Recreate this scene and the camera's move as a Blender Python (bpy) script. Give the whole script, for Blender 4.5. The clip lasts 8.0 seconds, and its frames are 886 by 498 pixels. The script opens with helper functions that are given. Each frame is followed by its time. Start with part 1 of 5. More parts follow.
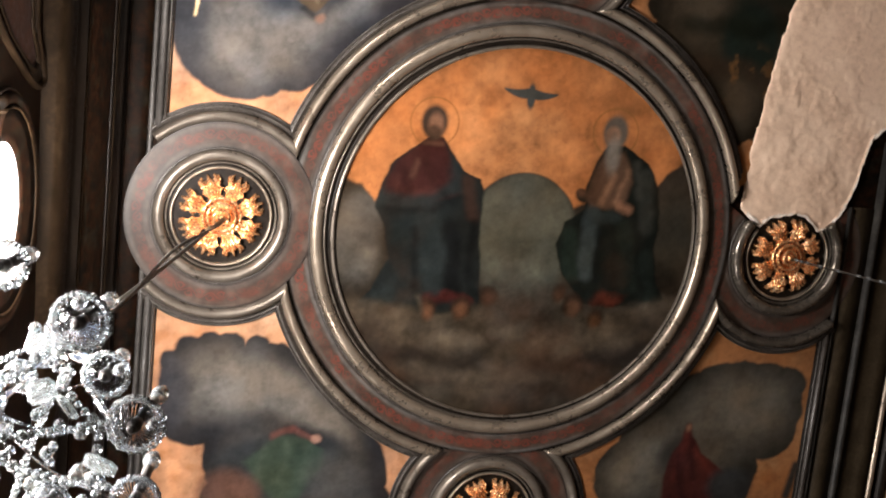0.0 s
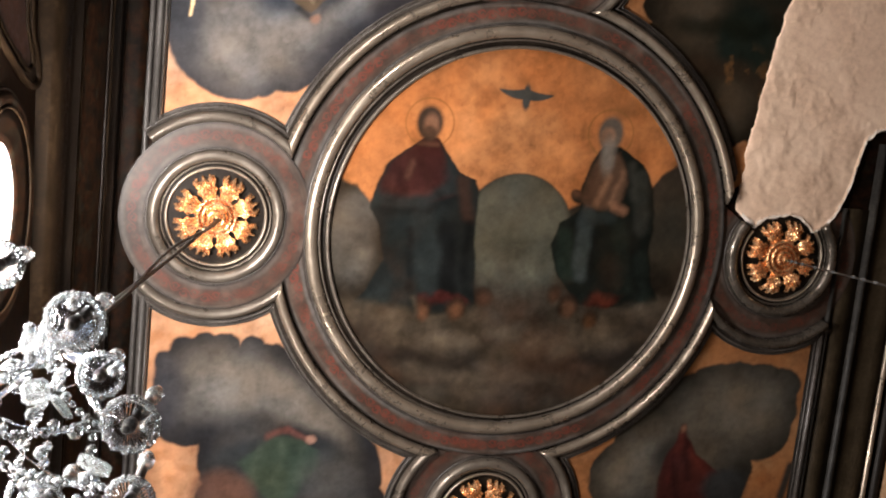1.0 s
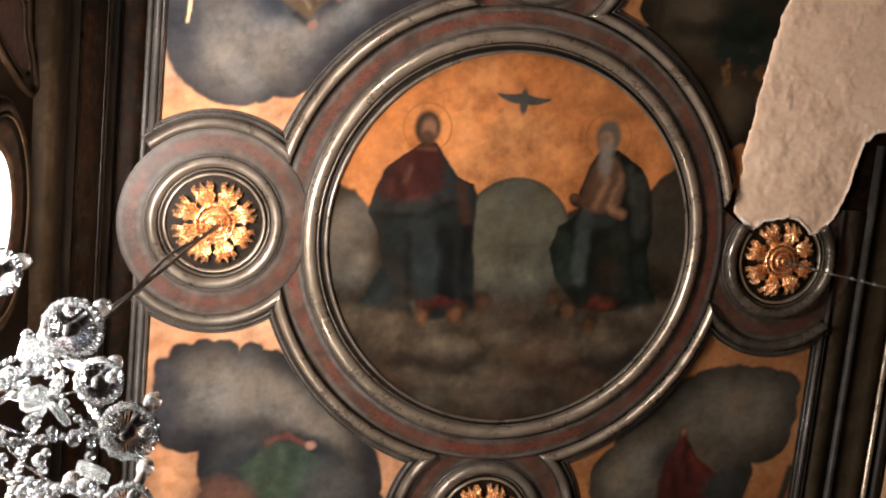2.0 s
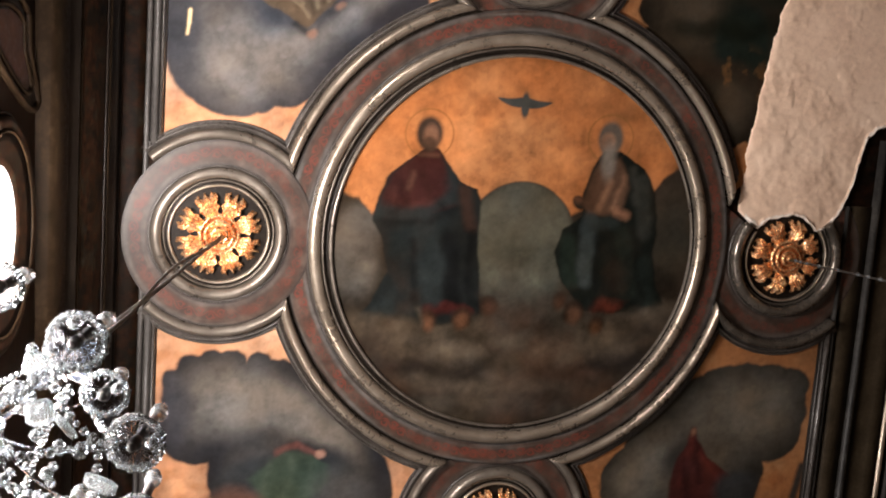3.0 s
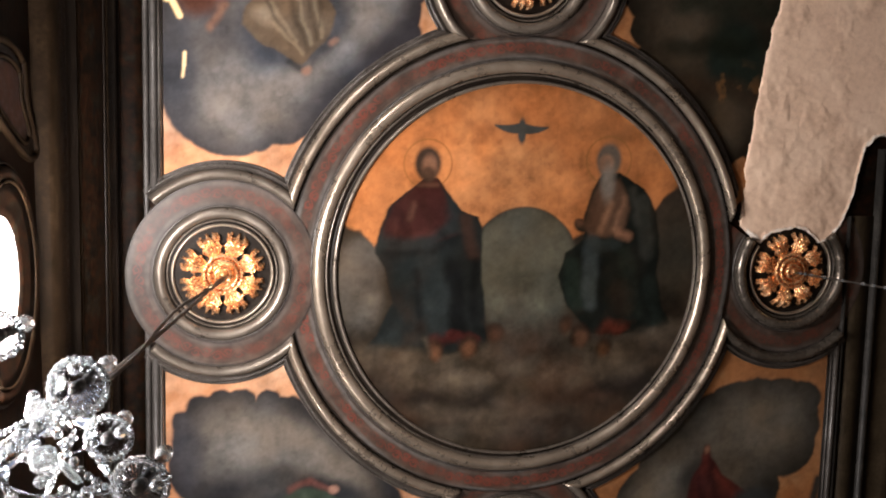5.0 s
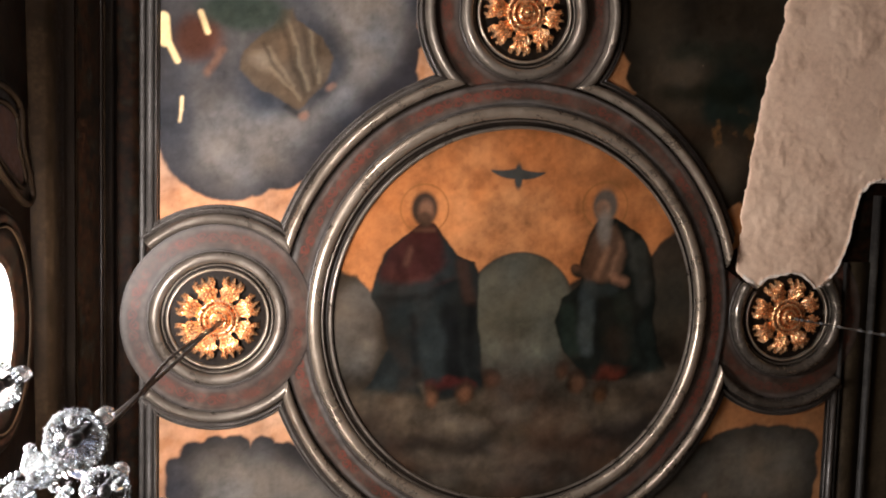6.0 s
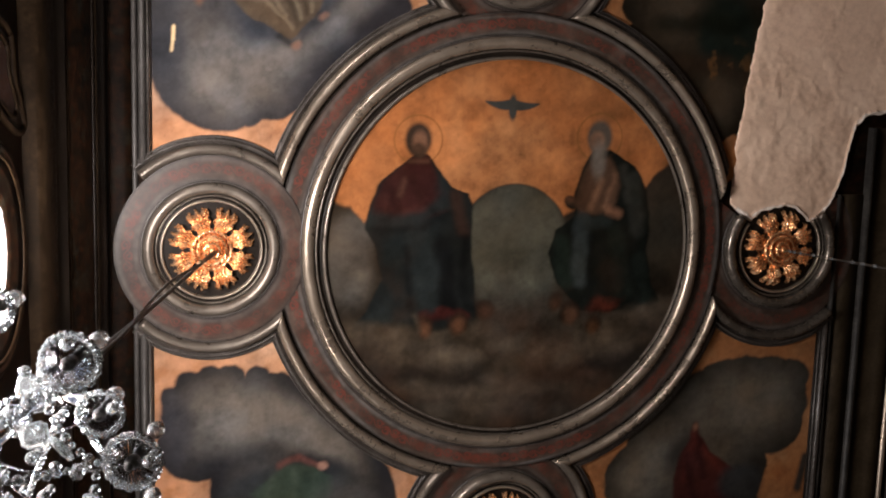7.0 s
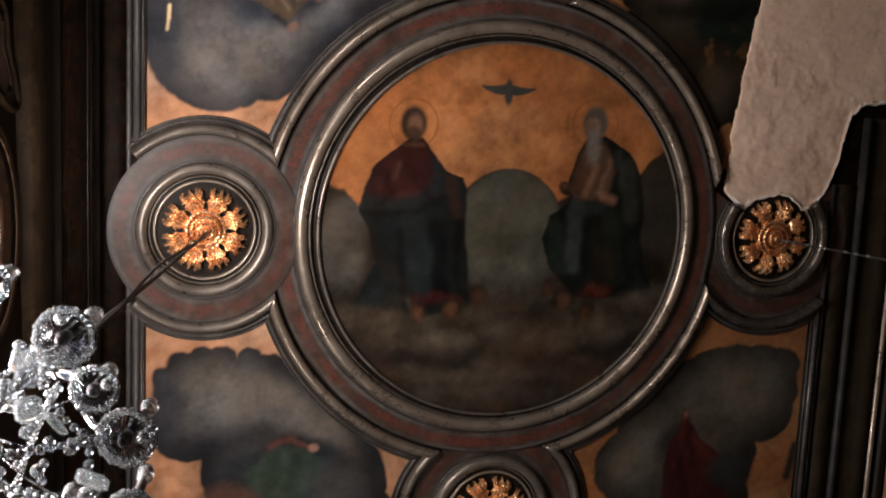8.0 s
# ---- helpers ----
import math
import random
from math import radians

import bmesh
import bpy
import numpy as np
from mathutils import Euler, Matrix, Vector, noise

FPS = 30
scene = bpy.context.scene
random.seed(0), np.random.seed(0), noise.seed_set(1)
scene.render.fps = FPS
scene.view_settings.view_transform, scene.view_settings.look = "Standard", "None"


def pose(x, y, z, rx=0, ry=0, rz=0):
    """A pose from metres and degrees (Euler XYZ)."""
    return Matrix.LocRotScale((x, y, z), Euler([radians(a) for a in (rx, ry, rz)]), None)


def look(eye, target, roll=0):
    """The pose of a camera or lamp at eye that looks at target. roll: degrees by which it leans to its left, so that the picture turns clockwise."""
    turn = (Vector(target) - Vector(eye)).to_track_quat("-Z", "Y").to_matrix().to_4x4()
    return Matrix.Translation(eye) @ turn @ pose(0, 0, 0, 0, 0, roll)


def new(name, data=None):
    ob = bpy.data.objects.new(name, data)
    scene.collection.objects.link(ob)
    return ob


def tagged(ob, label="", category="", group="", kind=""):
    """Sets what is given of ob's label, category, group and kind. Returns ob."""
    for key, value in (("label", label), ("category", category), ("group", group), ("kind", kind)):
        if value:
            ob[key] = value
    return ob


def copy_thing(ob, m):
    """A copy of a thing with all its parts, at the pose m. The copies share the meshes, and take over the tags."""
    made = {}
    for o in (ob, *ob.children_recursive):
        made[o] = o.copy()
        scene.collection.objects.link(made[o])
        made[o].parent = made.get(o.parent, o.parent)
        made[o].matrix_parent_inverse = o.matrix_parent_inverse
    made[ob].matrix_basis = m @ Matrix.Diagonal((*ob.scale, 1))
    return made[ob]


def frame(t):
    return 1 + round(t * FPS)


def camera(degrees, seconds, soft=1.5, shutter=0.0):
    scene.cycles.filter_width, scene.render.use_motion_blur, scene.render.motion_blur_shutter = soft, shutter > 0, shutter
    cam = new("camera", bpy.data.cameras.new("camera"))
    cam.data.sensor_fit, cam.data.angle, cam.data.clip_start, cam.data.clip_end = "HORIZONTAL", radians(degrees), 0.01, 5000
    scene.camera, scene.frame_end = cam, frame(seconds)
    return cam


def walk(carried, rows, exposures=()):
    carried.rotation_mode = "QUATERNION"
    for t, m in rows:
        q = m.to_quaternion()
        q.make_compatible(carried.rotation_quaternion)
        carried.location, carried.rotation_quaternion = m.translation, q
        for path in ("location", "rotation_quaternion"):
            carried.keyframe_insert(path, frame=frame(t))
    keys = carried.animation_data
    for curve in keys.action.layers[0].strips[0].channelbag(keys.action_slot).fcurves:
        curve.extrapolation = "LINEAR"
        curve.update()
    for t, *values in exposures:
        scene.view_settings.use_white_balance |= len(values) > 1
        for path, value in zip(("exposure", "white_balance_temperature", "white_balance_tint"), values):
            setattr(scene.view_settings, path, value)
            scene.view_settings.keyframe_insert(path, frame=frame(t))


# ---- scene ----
# ---------------------------------------------------------------- camera
cam = camera(40.2, 8.0, soft=2.0)
ROWS = (
    (0.00, -0.0000, 0.0000, 1.6000, 175.038, 5.155, -4.572),
    (0.25, -0.0003, -0.0014, 1.5991, 175.016, 5.212, -4.613),
    (0.50, -0.0003, -0.0016, 1.5986, 175.012, 5.267, -4.640),
    (0.75, 0.0002, -0.0003, 1.5990, 175.038, 5.321, -4.646),
    (1.00, 0.0007, 0.0015, 1.5998, 175.078, 5.376, -4.638),
    (1.25, 0.0008, 0.0025, 1.6005, 175.114, 5.429, -4.623),
    (1.50, 0.0010, 0.0027, 1.6009, 175.163, 5.468, -4.567),
    (1.75, 0.0018, 0.0029, 1.6010, 175.244, 5.478, -4.439),
    (2.00, 0.0033, 0.0031, 1.6009, 175.349, 5.461, -4.237),
    (2.25, 0.0052, 0.0035, 1.6006, 175.467, 5.426, -3.969),
    (2.50, 0.0074, 0.0042, 1.6002, 175.586, 5.378, -3.641),
    (2.75, 0.0097, 0.0052, 1.5996, 175.694, 5.325, -3.261),
    (3.00, 0.0119, 0.0067, 1.5990, 175.780, 5.274, -2.834),
    (3.25, 0.0142, 0.0088, 1.5982, 175.832, 5.230, -2.370),
    (3.50, 0.0180, 0.0112, 1.5971, 175.848, 5.181, -1.879),
    (3.75, 0.0240, 0.0139, 1.5956, 175.839, 5.123, -1.382),
    (4.00, 0.0296, 0.0171, 1.5948, 175.872, 5.078, -0.932),
    (4.25, 0.0321, 0.0204, 1.5950, 176.018, 5.070, -0.583),
    (4.50, 0.0326, 0.0205, 1.5945, 176.316, 5.082, -0.347),
    (4.75, 0.0331, 0.0151, 1.5915, 176.789, 5.096, -0.209),
    (5.00, 0.0351, 0.0087, 1.5877, 177.437, 5.105, -0.077),
    (5.25, 0.0374, 0.0051, 1.5864, 178.204, 5.121, 0.068),
    (5.50, 0.0337, 0.0001, 1.5910, 178.880, 5.189, 0.039),
    (5.75, 0.0263, -0.0050, 1.5988, 179.327, 5.295, -0.102),
    (6.00, 0.0191, -0.0081, 1.6064, 179.423, 5.409, -0.248),
    (6.25, 0.0158, -0.0069, 1.6101, 179.045, 5.502, -0.291),
    (6.50, 0.0188, -0.0003, 1.6081, 178.147, 5.554, -0.184),
    (6.75, 0.0211, 0.0065, 1.6076, 177.147, 5.612, -0.205),
    (7.00, 0.0216, 0.0113, 1.6082, 176.316, 5.681, -0.360),
    (7.25, 0.0211, 0.0144, 1.6075, 175.788, 5.754, -0.555),
    (7.50, 0.0194, 0.0169, 1.6075, 175.540, 5.831, -0.769),
    (7.75, 0.0161, 0.0199, 1.6106, 175.498, 5.913, -0.995),
    (8.00, 0.0117, 0.0234, 1.6156, 175.562, 5.999, -1.229),
)
walk(cam, [(r[0], pose(*r[1:])) for r in ROWS],
     exposures=[(0.0, 0.07, 6500, 10), (1.0, 0.07, 6550, 11), (1.5, 0.07, 7000, 13), (1.7, 0.07, 7000, 13), (2.8, 0.05, 6600, 13), (3.0, 0.05, 6550, 13), (4.5, 0.00, 6500, 13), (5.2, -0.08, 6500, 13), (6.5, -0.41, 6500, 14),
                (7.0, -0.65, 6500, 14), (7.5, -0.90, 6500, 15), (8.0, -1.08, 6500, 15)])

# ---------------------------------------------------------------- world and light
world = bpy.data.worlds.new("sky")
scene.world = world
world.use_nodes = True
wn = world.node_tree.nodes
sky = wn.new("ShaderNodeTexSky")
sky.sky_type = "NISHITA"
sky.sun_disc = False
sky.sun_elevation = radians(35)
sky.sun_rotation = radians(250)
world.node_tree.links.new(sky.outputs["Color"], wn["Background"].inputs["Color"])
wn["Background"].inputs["Strength"].default_value = 0.12

sun = new("sun", bpy.data.lights.new("sun", "SUN"))
sun.data.energy = 2.5
sun.data.angle = radians(0.5)
sun.data.color = (1.0, 0.95, 0.86)
sun.matrix_world = look((-12, -6, 14), (0, 0, 5))

WALL_X = -1.40                    # inner face of the window wall
WIN_Z, WIN_R = 6.96, 0.30         # springing height and radius of the arched windows
WIN_Y = (-2.9, 0.40, 3.7)         # the window seen, between two unseen ones added for their light
# sill set low, out of view, to make room for the chandelier's fill lamp
WIN_SILL = 2.4
DAY_HIGH, CHANDELIER_FILL = 355.0, 780.0


def window_light(y, z, high, energy, depth, rise, spread=180):
    """Daylight in a window opening."""
    d = bpy.data.lights.new("window_light", "AREA")
    d.shape, d.size, d.size_y = "RECTANGLE", high, 0.5
    d.energy = energy
    d.spread = radians(spread)
    d.color = (1.0, 0.94, 0.89)
    ob = new("window_light", d)
    ob.matrix_world = look((WALL_X - depth, y, z), (WALL_X - depth + 1.0, y, z + rise), 90)
    return ob


window_light(WIN_Y[1], 6.40, 1.1, DAY_HIGH, 0.16, 4.0)
# added fill for the chandelier, narrowed to keep off the ceiling
window_light(WIN_Y[1], 4.0, 2.6, CHANDELIER_FILL, 0.42, -0.15, 95)
# lamps of the two added windows, weakened to balance the ceiling
window_light(WIN_Y[0], 6.40, 1.1, DAY_HIGH * 0.65, 0.16, 4.0)
window_light(WIN_Y[2], 6.40, 1.1, DAY_HIGH * 0.40, 0.16, 4.0)


# ---------------------------------------------------------------- materials
def material(name):
    m = bpy.data.materials.new(name)
    m.use_nodes = True
    nt = m.node_tree
    return m, nt, nt.nodes["Principled BSDF"]


def node(nt, kind, **values):
    n = nt.nodes.new(kind)
    for k, v in values.items():
        n.inputs[k].default_value = v
    return n


def grain(nt, scale, detail=6.0, rough=0.6):
    tc = nt.nodes.new("ShaderNodeTexCoord")
    n = node(nt, "ShaderNodeTexNoise", Scale=scale, Detail=detail, Roughness=rough)
    nt.links.new(tc.outputs["Object"], n.inputs["Vector"])
    return n


def ramp(nt, src, stops):
    r = nt.nodes.new("ShaderNodeValToRGB")
    e = r.color_ramp.elements
    while len(e) < len(stops):
        e.new(0.5)
    for el, (p, c) in zip(e, stops):
        el.position, el.color = p, (*c, 1)
    nt.links.new(src, r.inputs["Fac"])
    return r


def bump(nt, bsdf, src, strength, distance):
    b = node(nt, "ShaderNodeBump", Strength=strength, Distance=distance)
    nt.links.new(src, b.inputs["Height"])
    nt.links.new(b.outputs["Normal"], bsdf.inputs["Normal"])


def worn(name, dark, mid, light, rough=0.55, metal=0.0, big=3.0, fine=60.0, relief=0.25, depth=0.004, spec=0.5):
    """Two-scale mottled surface with fine relief."""
    m, nt, b = material(name)
    g1, g2 = grain(nt, big), grain(nt, fine, 4.0)
    mix = nt.nodes.new("ShaderNodeMath")
    mix.operation = "MULTIPLY_ADD"
    mix.inputs[1].default_value = 0.45
    nt.links.new(g2.outputs["Fac"], mix.inputs[0])
    half = nt.nodes.new("ShaderNodeMath")
    half.operation = "MULTIPLY"
    half.inputs[1].default_value = 0.55
    nt.links.new(g1.outputs["Fac"], half.inputs[0])
    nt.links.new(half.outputs[0], mix.inputs[2])
    r = ramp(nt, mix.outputs[0], [(0.34, dark), (0.5, mid), (0.66, light)])
    nt.links.new(r.outputs["Color"], b.inputs["Base Color"])
    rr = ramp(nt, g2.outputs["Fac"], [(0.3, (rough - 0.12,) * 3), (0.7, (rough + 0.12,) * 3)])
    nt.links.new(rr.outputs["Color"], b.inputs["Roughness"])
    b.inputs["Metallic"].default_value = metal
    b.inputs["Specular IOR Level"].default_value = spec
    bump(nt, b, mix.outputs[0], relief, depth)
    return m


def painted(name, rough, metal_from_gold=0.0, fine=45.0, spec=0.07):
    """Oil paint whose colours are stored on the surface, under an aged varnish."""
    m, nt, b = material(name)
    at = nt.nodes.new("ShaderNodeAttribute")
    at.attribute_name = "paint"
    g = grain(nt, fine, 5.0)
    r = ramp(nt, g.outputs["Fac"], [(0.3, (0.95,) * 3), (0.7, (1.05,) * 3)])
    mx = nt.nodes.new("ShaderNodeMix")
    mx.data_type, mx.blend_type = "RGBA", "MULTIPLY"
    mx.inputs["Factor"].default_value = 1.0
    nt.links.new(at.outputs["Color"], mx.inputs["A"])
    nt.links.new(r.outputs["Color"], mx.inputs["B"])
    nt.links.new(mx.outputs["Result"], b.inputs["Base Color"])
    b.inputs["Roughness"].default_value = rough
    if metal_from_gold:
        k = nt.nodes.new("ShaderNodeMath")
        k.operation = "MULTIPLY"
        k.inputs[1].default_value = metal_from_gold
        nt.links.new(at.outputs["Alpha"], k.inputs[0])
        nt.links.new(k.outputs[0], b.inputs["Metallic"])
    b.inputs["Specular IOR Level"].default_value = spec
    bump(nt, b, g.outputs["Fac"], 0.12, 0.003)
    return m


PAINT = painted("aged_oil_paint", 0.62, 0.35, spec=0.03)
BAND = painted("stencilled_band_paint", 0.42, spec=0.38)
CREST = worn("worn_silver_gilt_bead", (0.27, 0.22, 0.165), (0.36, 0.30, 0.235), (0.44, 0.375, 0.30), 0.36, 0.72, 2.5, 9, 0.03, 0.002)
UMBER = worn("grey_umber_moulding_paint", (0.022, 0.018, 0.015), (0.044, 0.037, 0.032), (0.085, 0.074, 0.066), 0.36, 0.0, 6, 60, 0.3)
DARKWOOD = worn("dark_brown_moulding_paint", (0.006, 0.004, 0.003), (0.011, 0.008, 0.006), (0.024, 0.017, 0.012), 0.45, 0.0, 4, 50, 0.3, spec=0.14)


BOARD = worn("brown_board_paint", (0.016, 0.011, 0.006), (0.030, 0.021, 0.012), (0.050, 0.036, 0.021), 0.5, 0.0, 5, 45, 0.25, spec=0.15)


def mottled(name):
    """Old decorative paint: brown ground with rust-red, olive and blue-grey patches."""
    m, nt, bs = material(name)
    g1, g2 = grain(nt, 7.0, 5.0), grain(nt, 26.0, 4.0)
    r1 = ramp(nt, g1.outputs["Fac"], [(0.30, (0.012, 0.012, 0.013)), (0.42, (0.028, 0.019, 0.012)), (0.52, (0.050, 0.022, 0.012)), (0.60, (0.034, 0.027, 0.018)), (0.70, (0.050, 0.048, 0.044))])
    r2 = ramp(nt, g2.outputs["Fac"], [(0.35, (0.07, 0.066, 0.062)), (0.65, (0.30, 0.245, 0.19))])
    mx = nt.nodes.new("ShaderNodeMix")
    mx.data_type, mx.blend_type = "RGBA", "MULTIPLY"
    mx.inputs["Factor"].default_value = 1.0
    nt.links.new(r1.outputs["Color"], mx.inputs["A"])
    nt.links.new(r2.outputs["Color"], mx.inputs["B"])
    nt.links.new(mx.outputs["Result"], bs.inputs["Base Color"])
    bs.inputs["Roughness"].default_value = 0.6
    bs.inputs["Specular IOR Level"].default_value = 0.05
    bump(nt, bs, g2.outputs["Fac"], 0.25, 0.004)
    return m


BROWN = mottled("mottled_frieze_paint")
TAN = worn("tan_line_paint", (0.004, 0.0025, 0.001), (0.009, 0.005, 0.0025), (0.020, 0.012, 0.006), 0.6, 0.0, 6, 40, 0.2, spec=0.05)
RUST = worn("rust_red_panel_paint", (0.010, 0.008, 0.007), (0.030, 0.012, 0.008), (0.060, 0.024, 0.012), 0.55, 0.0, 9, 40, 0.3, spec=0.15)
BLUEGREY = worn("blue_grey_moulding_paint", (0.010, 0.009, 0.008), (0.022, 0.020, 0.018), (0.055, 0.050, 0.044), 0.48, 0.0, 5, 60, 0.3, spec=0.25)
GILT = worn("gilded_plaster", (0.40, 0.13, 0.042), (0.90, 0.44, 0.19), (1.0, 0.72, 0.45), 0.25, 0.80, 14, 60, 0.3)
ROLL = worn("burnished_umber_gilding", (0.23, 0.184, 0.141), (0.31, 0.252, 0.196), (0.40, 0.335, 0.268), 0.32, 0.72, 2.5, 8, 0.02, 0.002)
SATIN = worn("satin_grey_umber_gilding", (0.110, 0.090, 0.072), (0.16, 0.134, 0.109), (0.22, 0.188, 0.156), 0.35, 0.58, 3, 10, 0.04, 0.002)
# darker copy of SATIN: the right lobe's weaker light put into its colour
SHADED_ROLL = worn("shaded_umber_roll", (0.075, 0.063, 0.051), (0.125, 0.106, 0.087), (0.19, 0.163, 0.135), 0.26, 0.65, 3, 10, 0.04, 0.002)
FILLETGREY = worn("grey_fillet_paint", (0.030, 0.027, 0.025), (0.052, 0.047, 0.043), (0.085, 0.077, 0.071), 0.5, 0.0, 4, 40, 0.2)
PLASTER = worn("bare_plaster", (0.60, 0.405, 0.290), (0.75, 0.535, 0.392), (0.84, 0.63, 0.48), 0.85, 0.0, 3.5, 30, 0.16, 0.006)
BUFF = worn("buff_gilt_border_paint", (0.22, 0.12, 0.06), (0.38, 0.22, 0.12), (0.50, 0.32, 0.19), 0.6, 0.1, 3, 30, 0.2)
EDGE_PALE = worn("pale_edge_plaster", (0.66, 0.54, 0.45), (0.80, 0.69, 0.60), (0.88, 0.80, 0.72), 0.9, 0.0, 8, 50, 0.3, 0.004)
WALLPAINT = worn("dark_ochre_wall_paint", (0.022, 0.014, 0.008), (0.042, 0.027, 0.016), (0.075, 0.050, 0.030), 0.7, 0.0, 2.5, 30, 0.25, spec=0.1)
STONE = worn("pale_limestone_reveal", (0.55, 0.47, 0.42), (0.68, 0.6, 0.55), (0.78, 0.71, 0.66), 0.8, 0.0, 4, 40, 0.25)
FLOORSTONE = worn("grey_stone_floor", (0.035, 0.030, 0.027), (0.06, 0.052, 0.047), (0.09, 0.08, 0.072), 0.5, 0.0, 2, 30, 0.2)
CABLE = worn("black_cable_sheath", (0.012, 0.011, 0.010), (0.02, 0.018, 0.016), (0.035, 0.03, 0.028), 0.5, 0.0, 20, 120, 0.2)
BRASS = worn("tarnished_brass", (0.06, 0.045, 0.025), (0.15, 0.11, 0.06), (0.32, 0.24, 0.13), 0.35, 0.9, 20, 120, 0.2)


def crystal(name, tint, rough, trans):
    m, nt, b = material(name)
    g = grain(nt, 35.0, 3.0)
    r = ramp(nt, g.outputs["Fac"], [(0.3, tuple(0.82 * c for c in tint)), (0.7, tint)])
    nt.links.new(r.outputs["Color"], b.inputs["Base Color"])
    b.inputs["Roughness"].default_value = rough
    b.inputs["Transmission Weight"].default_value = trans
    b.inputs["IOR"].default_value = 1.52
    return m


CRYSTAL = crystal("cut_crystal", (0.92, 0.97, 1.0), 0.0, 0.90)
FROST = crystal("frosted_glass", (0.88, 0.94, 0.96), 0.12, 0.85)
DISHGLASS = crystal("pressed_dish_glass", (0.86, 0.91, 0.97), 0.02, 1.0)


# ---------------------------------------------------------------- mesh helpers
def mesh_object(name, verts, faces, mat, parent=None, smooth=True):
    me = bpy.data.meshes.new(name)
    me.from_pydata(verts, [], faces)
    me.materials.append(mat)
    if smooth:
        me.polygons.foreach_set("use_smooth", [True] * len(me.polygons))
    ob = new(name, me)
    ob.parent = parent
    return ob


def part(name, bm, mat, parent=None, label="", smooth=True):
    """Links a bmesh as one mesh object under a thing or a part."""
    me = bpy.data.meshes.new(name)
    bm.normal_update()
    bm.to_mesh(me)
    bm.free()
    me.materials.append(mat)
    if smooth:
        me.polygons.foreach_set("use_smooth", [True] * len(me.polygons))
    ob = new(name, me)
    ob.parent = parent
    if label:
        ob["label"] = label
    return ob


def shared(ob, parent, m):
    """Another piece on the same mesh."""
    o = new(ob.name.split(".")[0], ob.data)
    o.parent, o.matrix_basis = parent, m
    return o


def sweep(profile, path, closed=False):
    """Verts and faces of a profile (offset, height) swept along path rows (point, outward, up)."""
    verts, faces, k, n = [], [], len(profile), len(path)
    for p, side, up in path:
        for a, b in profile:
            verts.append(tuple(Vector(p) + a * Vector(side) + b * Vector(up)))
    for i in range(n if closed else n - 1):
        for j in range(k - 1):
            a, b = i * k + j, ((i + 1) % n) * k + j
            faces.append((a, b, b + 1, a + 1))
    if not closed:
        faces.append(tuple(range(k)))
        faces.append(tuple(range((n - 1) * k + k - 1, (n - 1) * k - 1, -1)))
    return verts, faces


def arc(cx, cy, a0, a1, step=2.0):
    """Path rows about (cx, cy) in the ceiling's own plane; radius 0, so the profile's offset is the radius."""
    n = max(2, int(abs(a1 - a0) / step) + 1)
    out = []
    for i in range(n):
        a = radians(a0 + (a1 - a0) * i / (n - 1))
        out.append(((cx, cy, 0), (math.cos(a), math.sin(a), 0), (0, 0, 1)))
    return out


def bead(r0, r1, h, base=0.0, n=7):
    """A half-round moulding between two radii."""
    pts = [(r0, -0.01)]
    for i in range(n + 1):
        a = math.pi * i / n
        pts.append(((r0 + r1) / 2 - math.cos(a) * (r1 - r0) / 2, base + math.sin(a) * h))
    return pts + [(r1, -0.01)]


def lathe(bm, profile, steps=32, flute=0, depth=0.0):
    """Turns (radius, height) rows about z; flutes vary the radius."""
    rows = []
    for r, z in profile:
        ring = []
        for i in range(steps):
            a = 2 * math.pi * i / steps
            k = 1 + depth * math.cos(flute * a) if flute else 1
            ring.append(bm.verts.new((r * k * math.cos(a), r * k * math.sin(a), z)))
        rows.append(ring)
    for r0, r1 in zip(rows, rows[1:]):
        for i in range(steps):
            bm.faces.new((r0[i], r0[(i + 1) % steps], r1[(i + 1) % steps], r1[i]))
    bm.faces.new(rows[0][::-1])
    bm.faces.new(rows[-1])


def tube(bm, pts, radius, sides=8, taper=1.0):
    pts = [Vector(p) for p in pts]
    rings = []
    for i, p in enumerate(pts):
        t = (pts[min(i + 1, len(pts) - 1)] - pts[max(i - 1, 0)]).normalized()
        a = t.orthogonal().normalized()
        b = t.cross(a)
        if rings:                                   # keep the ring from twisting
            ref = (rings[-1][0].co - pts[i - 1]).normalized()
            a = (ref - t * ref.dot(t)).normalized()
            b = t.cross(a)
        r = radius * (1 + (taper - 1) * i / (len(pts) - 1))
        rings.append([bm.verts.new(p + r * (math.cos(2 * math.pi * k / sides) * a + math.sin(2 * math.pi * k / sides) * b)) for k in range(sides)])
    for r0, r1 in zip(rings, rings[1:]):
        for k in range(sides):
            bm.faces.new((r0[k], r0[(k + 1) % sides], r1[(k + 1) % sides], r1[k]))
    bm.faces.new(rings[0][::-1])
    bm.faces.new(rings[-1])


def box(bm, x0, x1, y0, y1, z0, z1):
    g = bmesh.ops.create_cube(bm, size=1)["verts"]
    bmesh.ops.transform(bm, verts=g, matrix=Matrix.LocRotScale(((x0 + x1) / 2, (y0 + y1) / 2, (z0 + z1) / 2), None, (x1 - x0, y1 - y0, z1 - z0)))
    return g


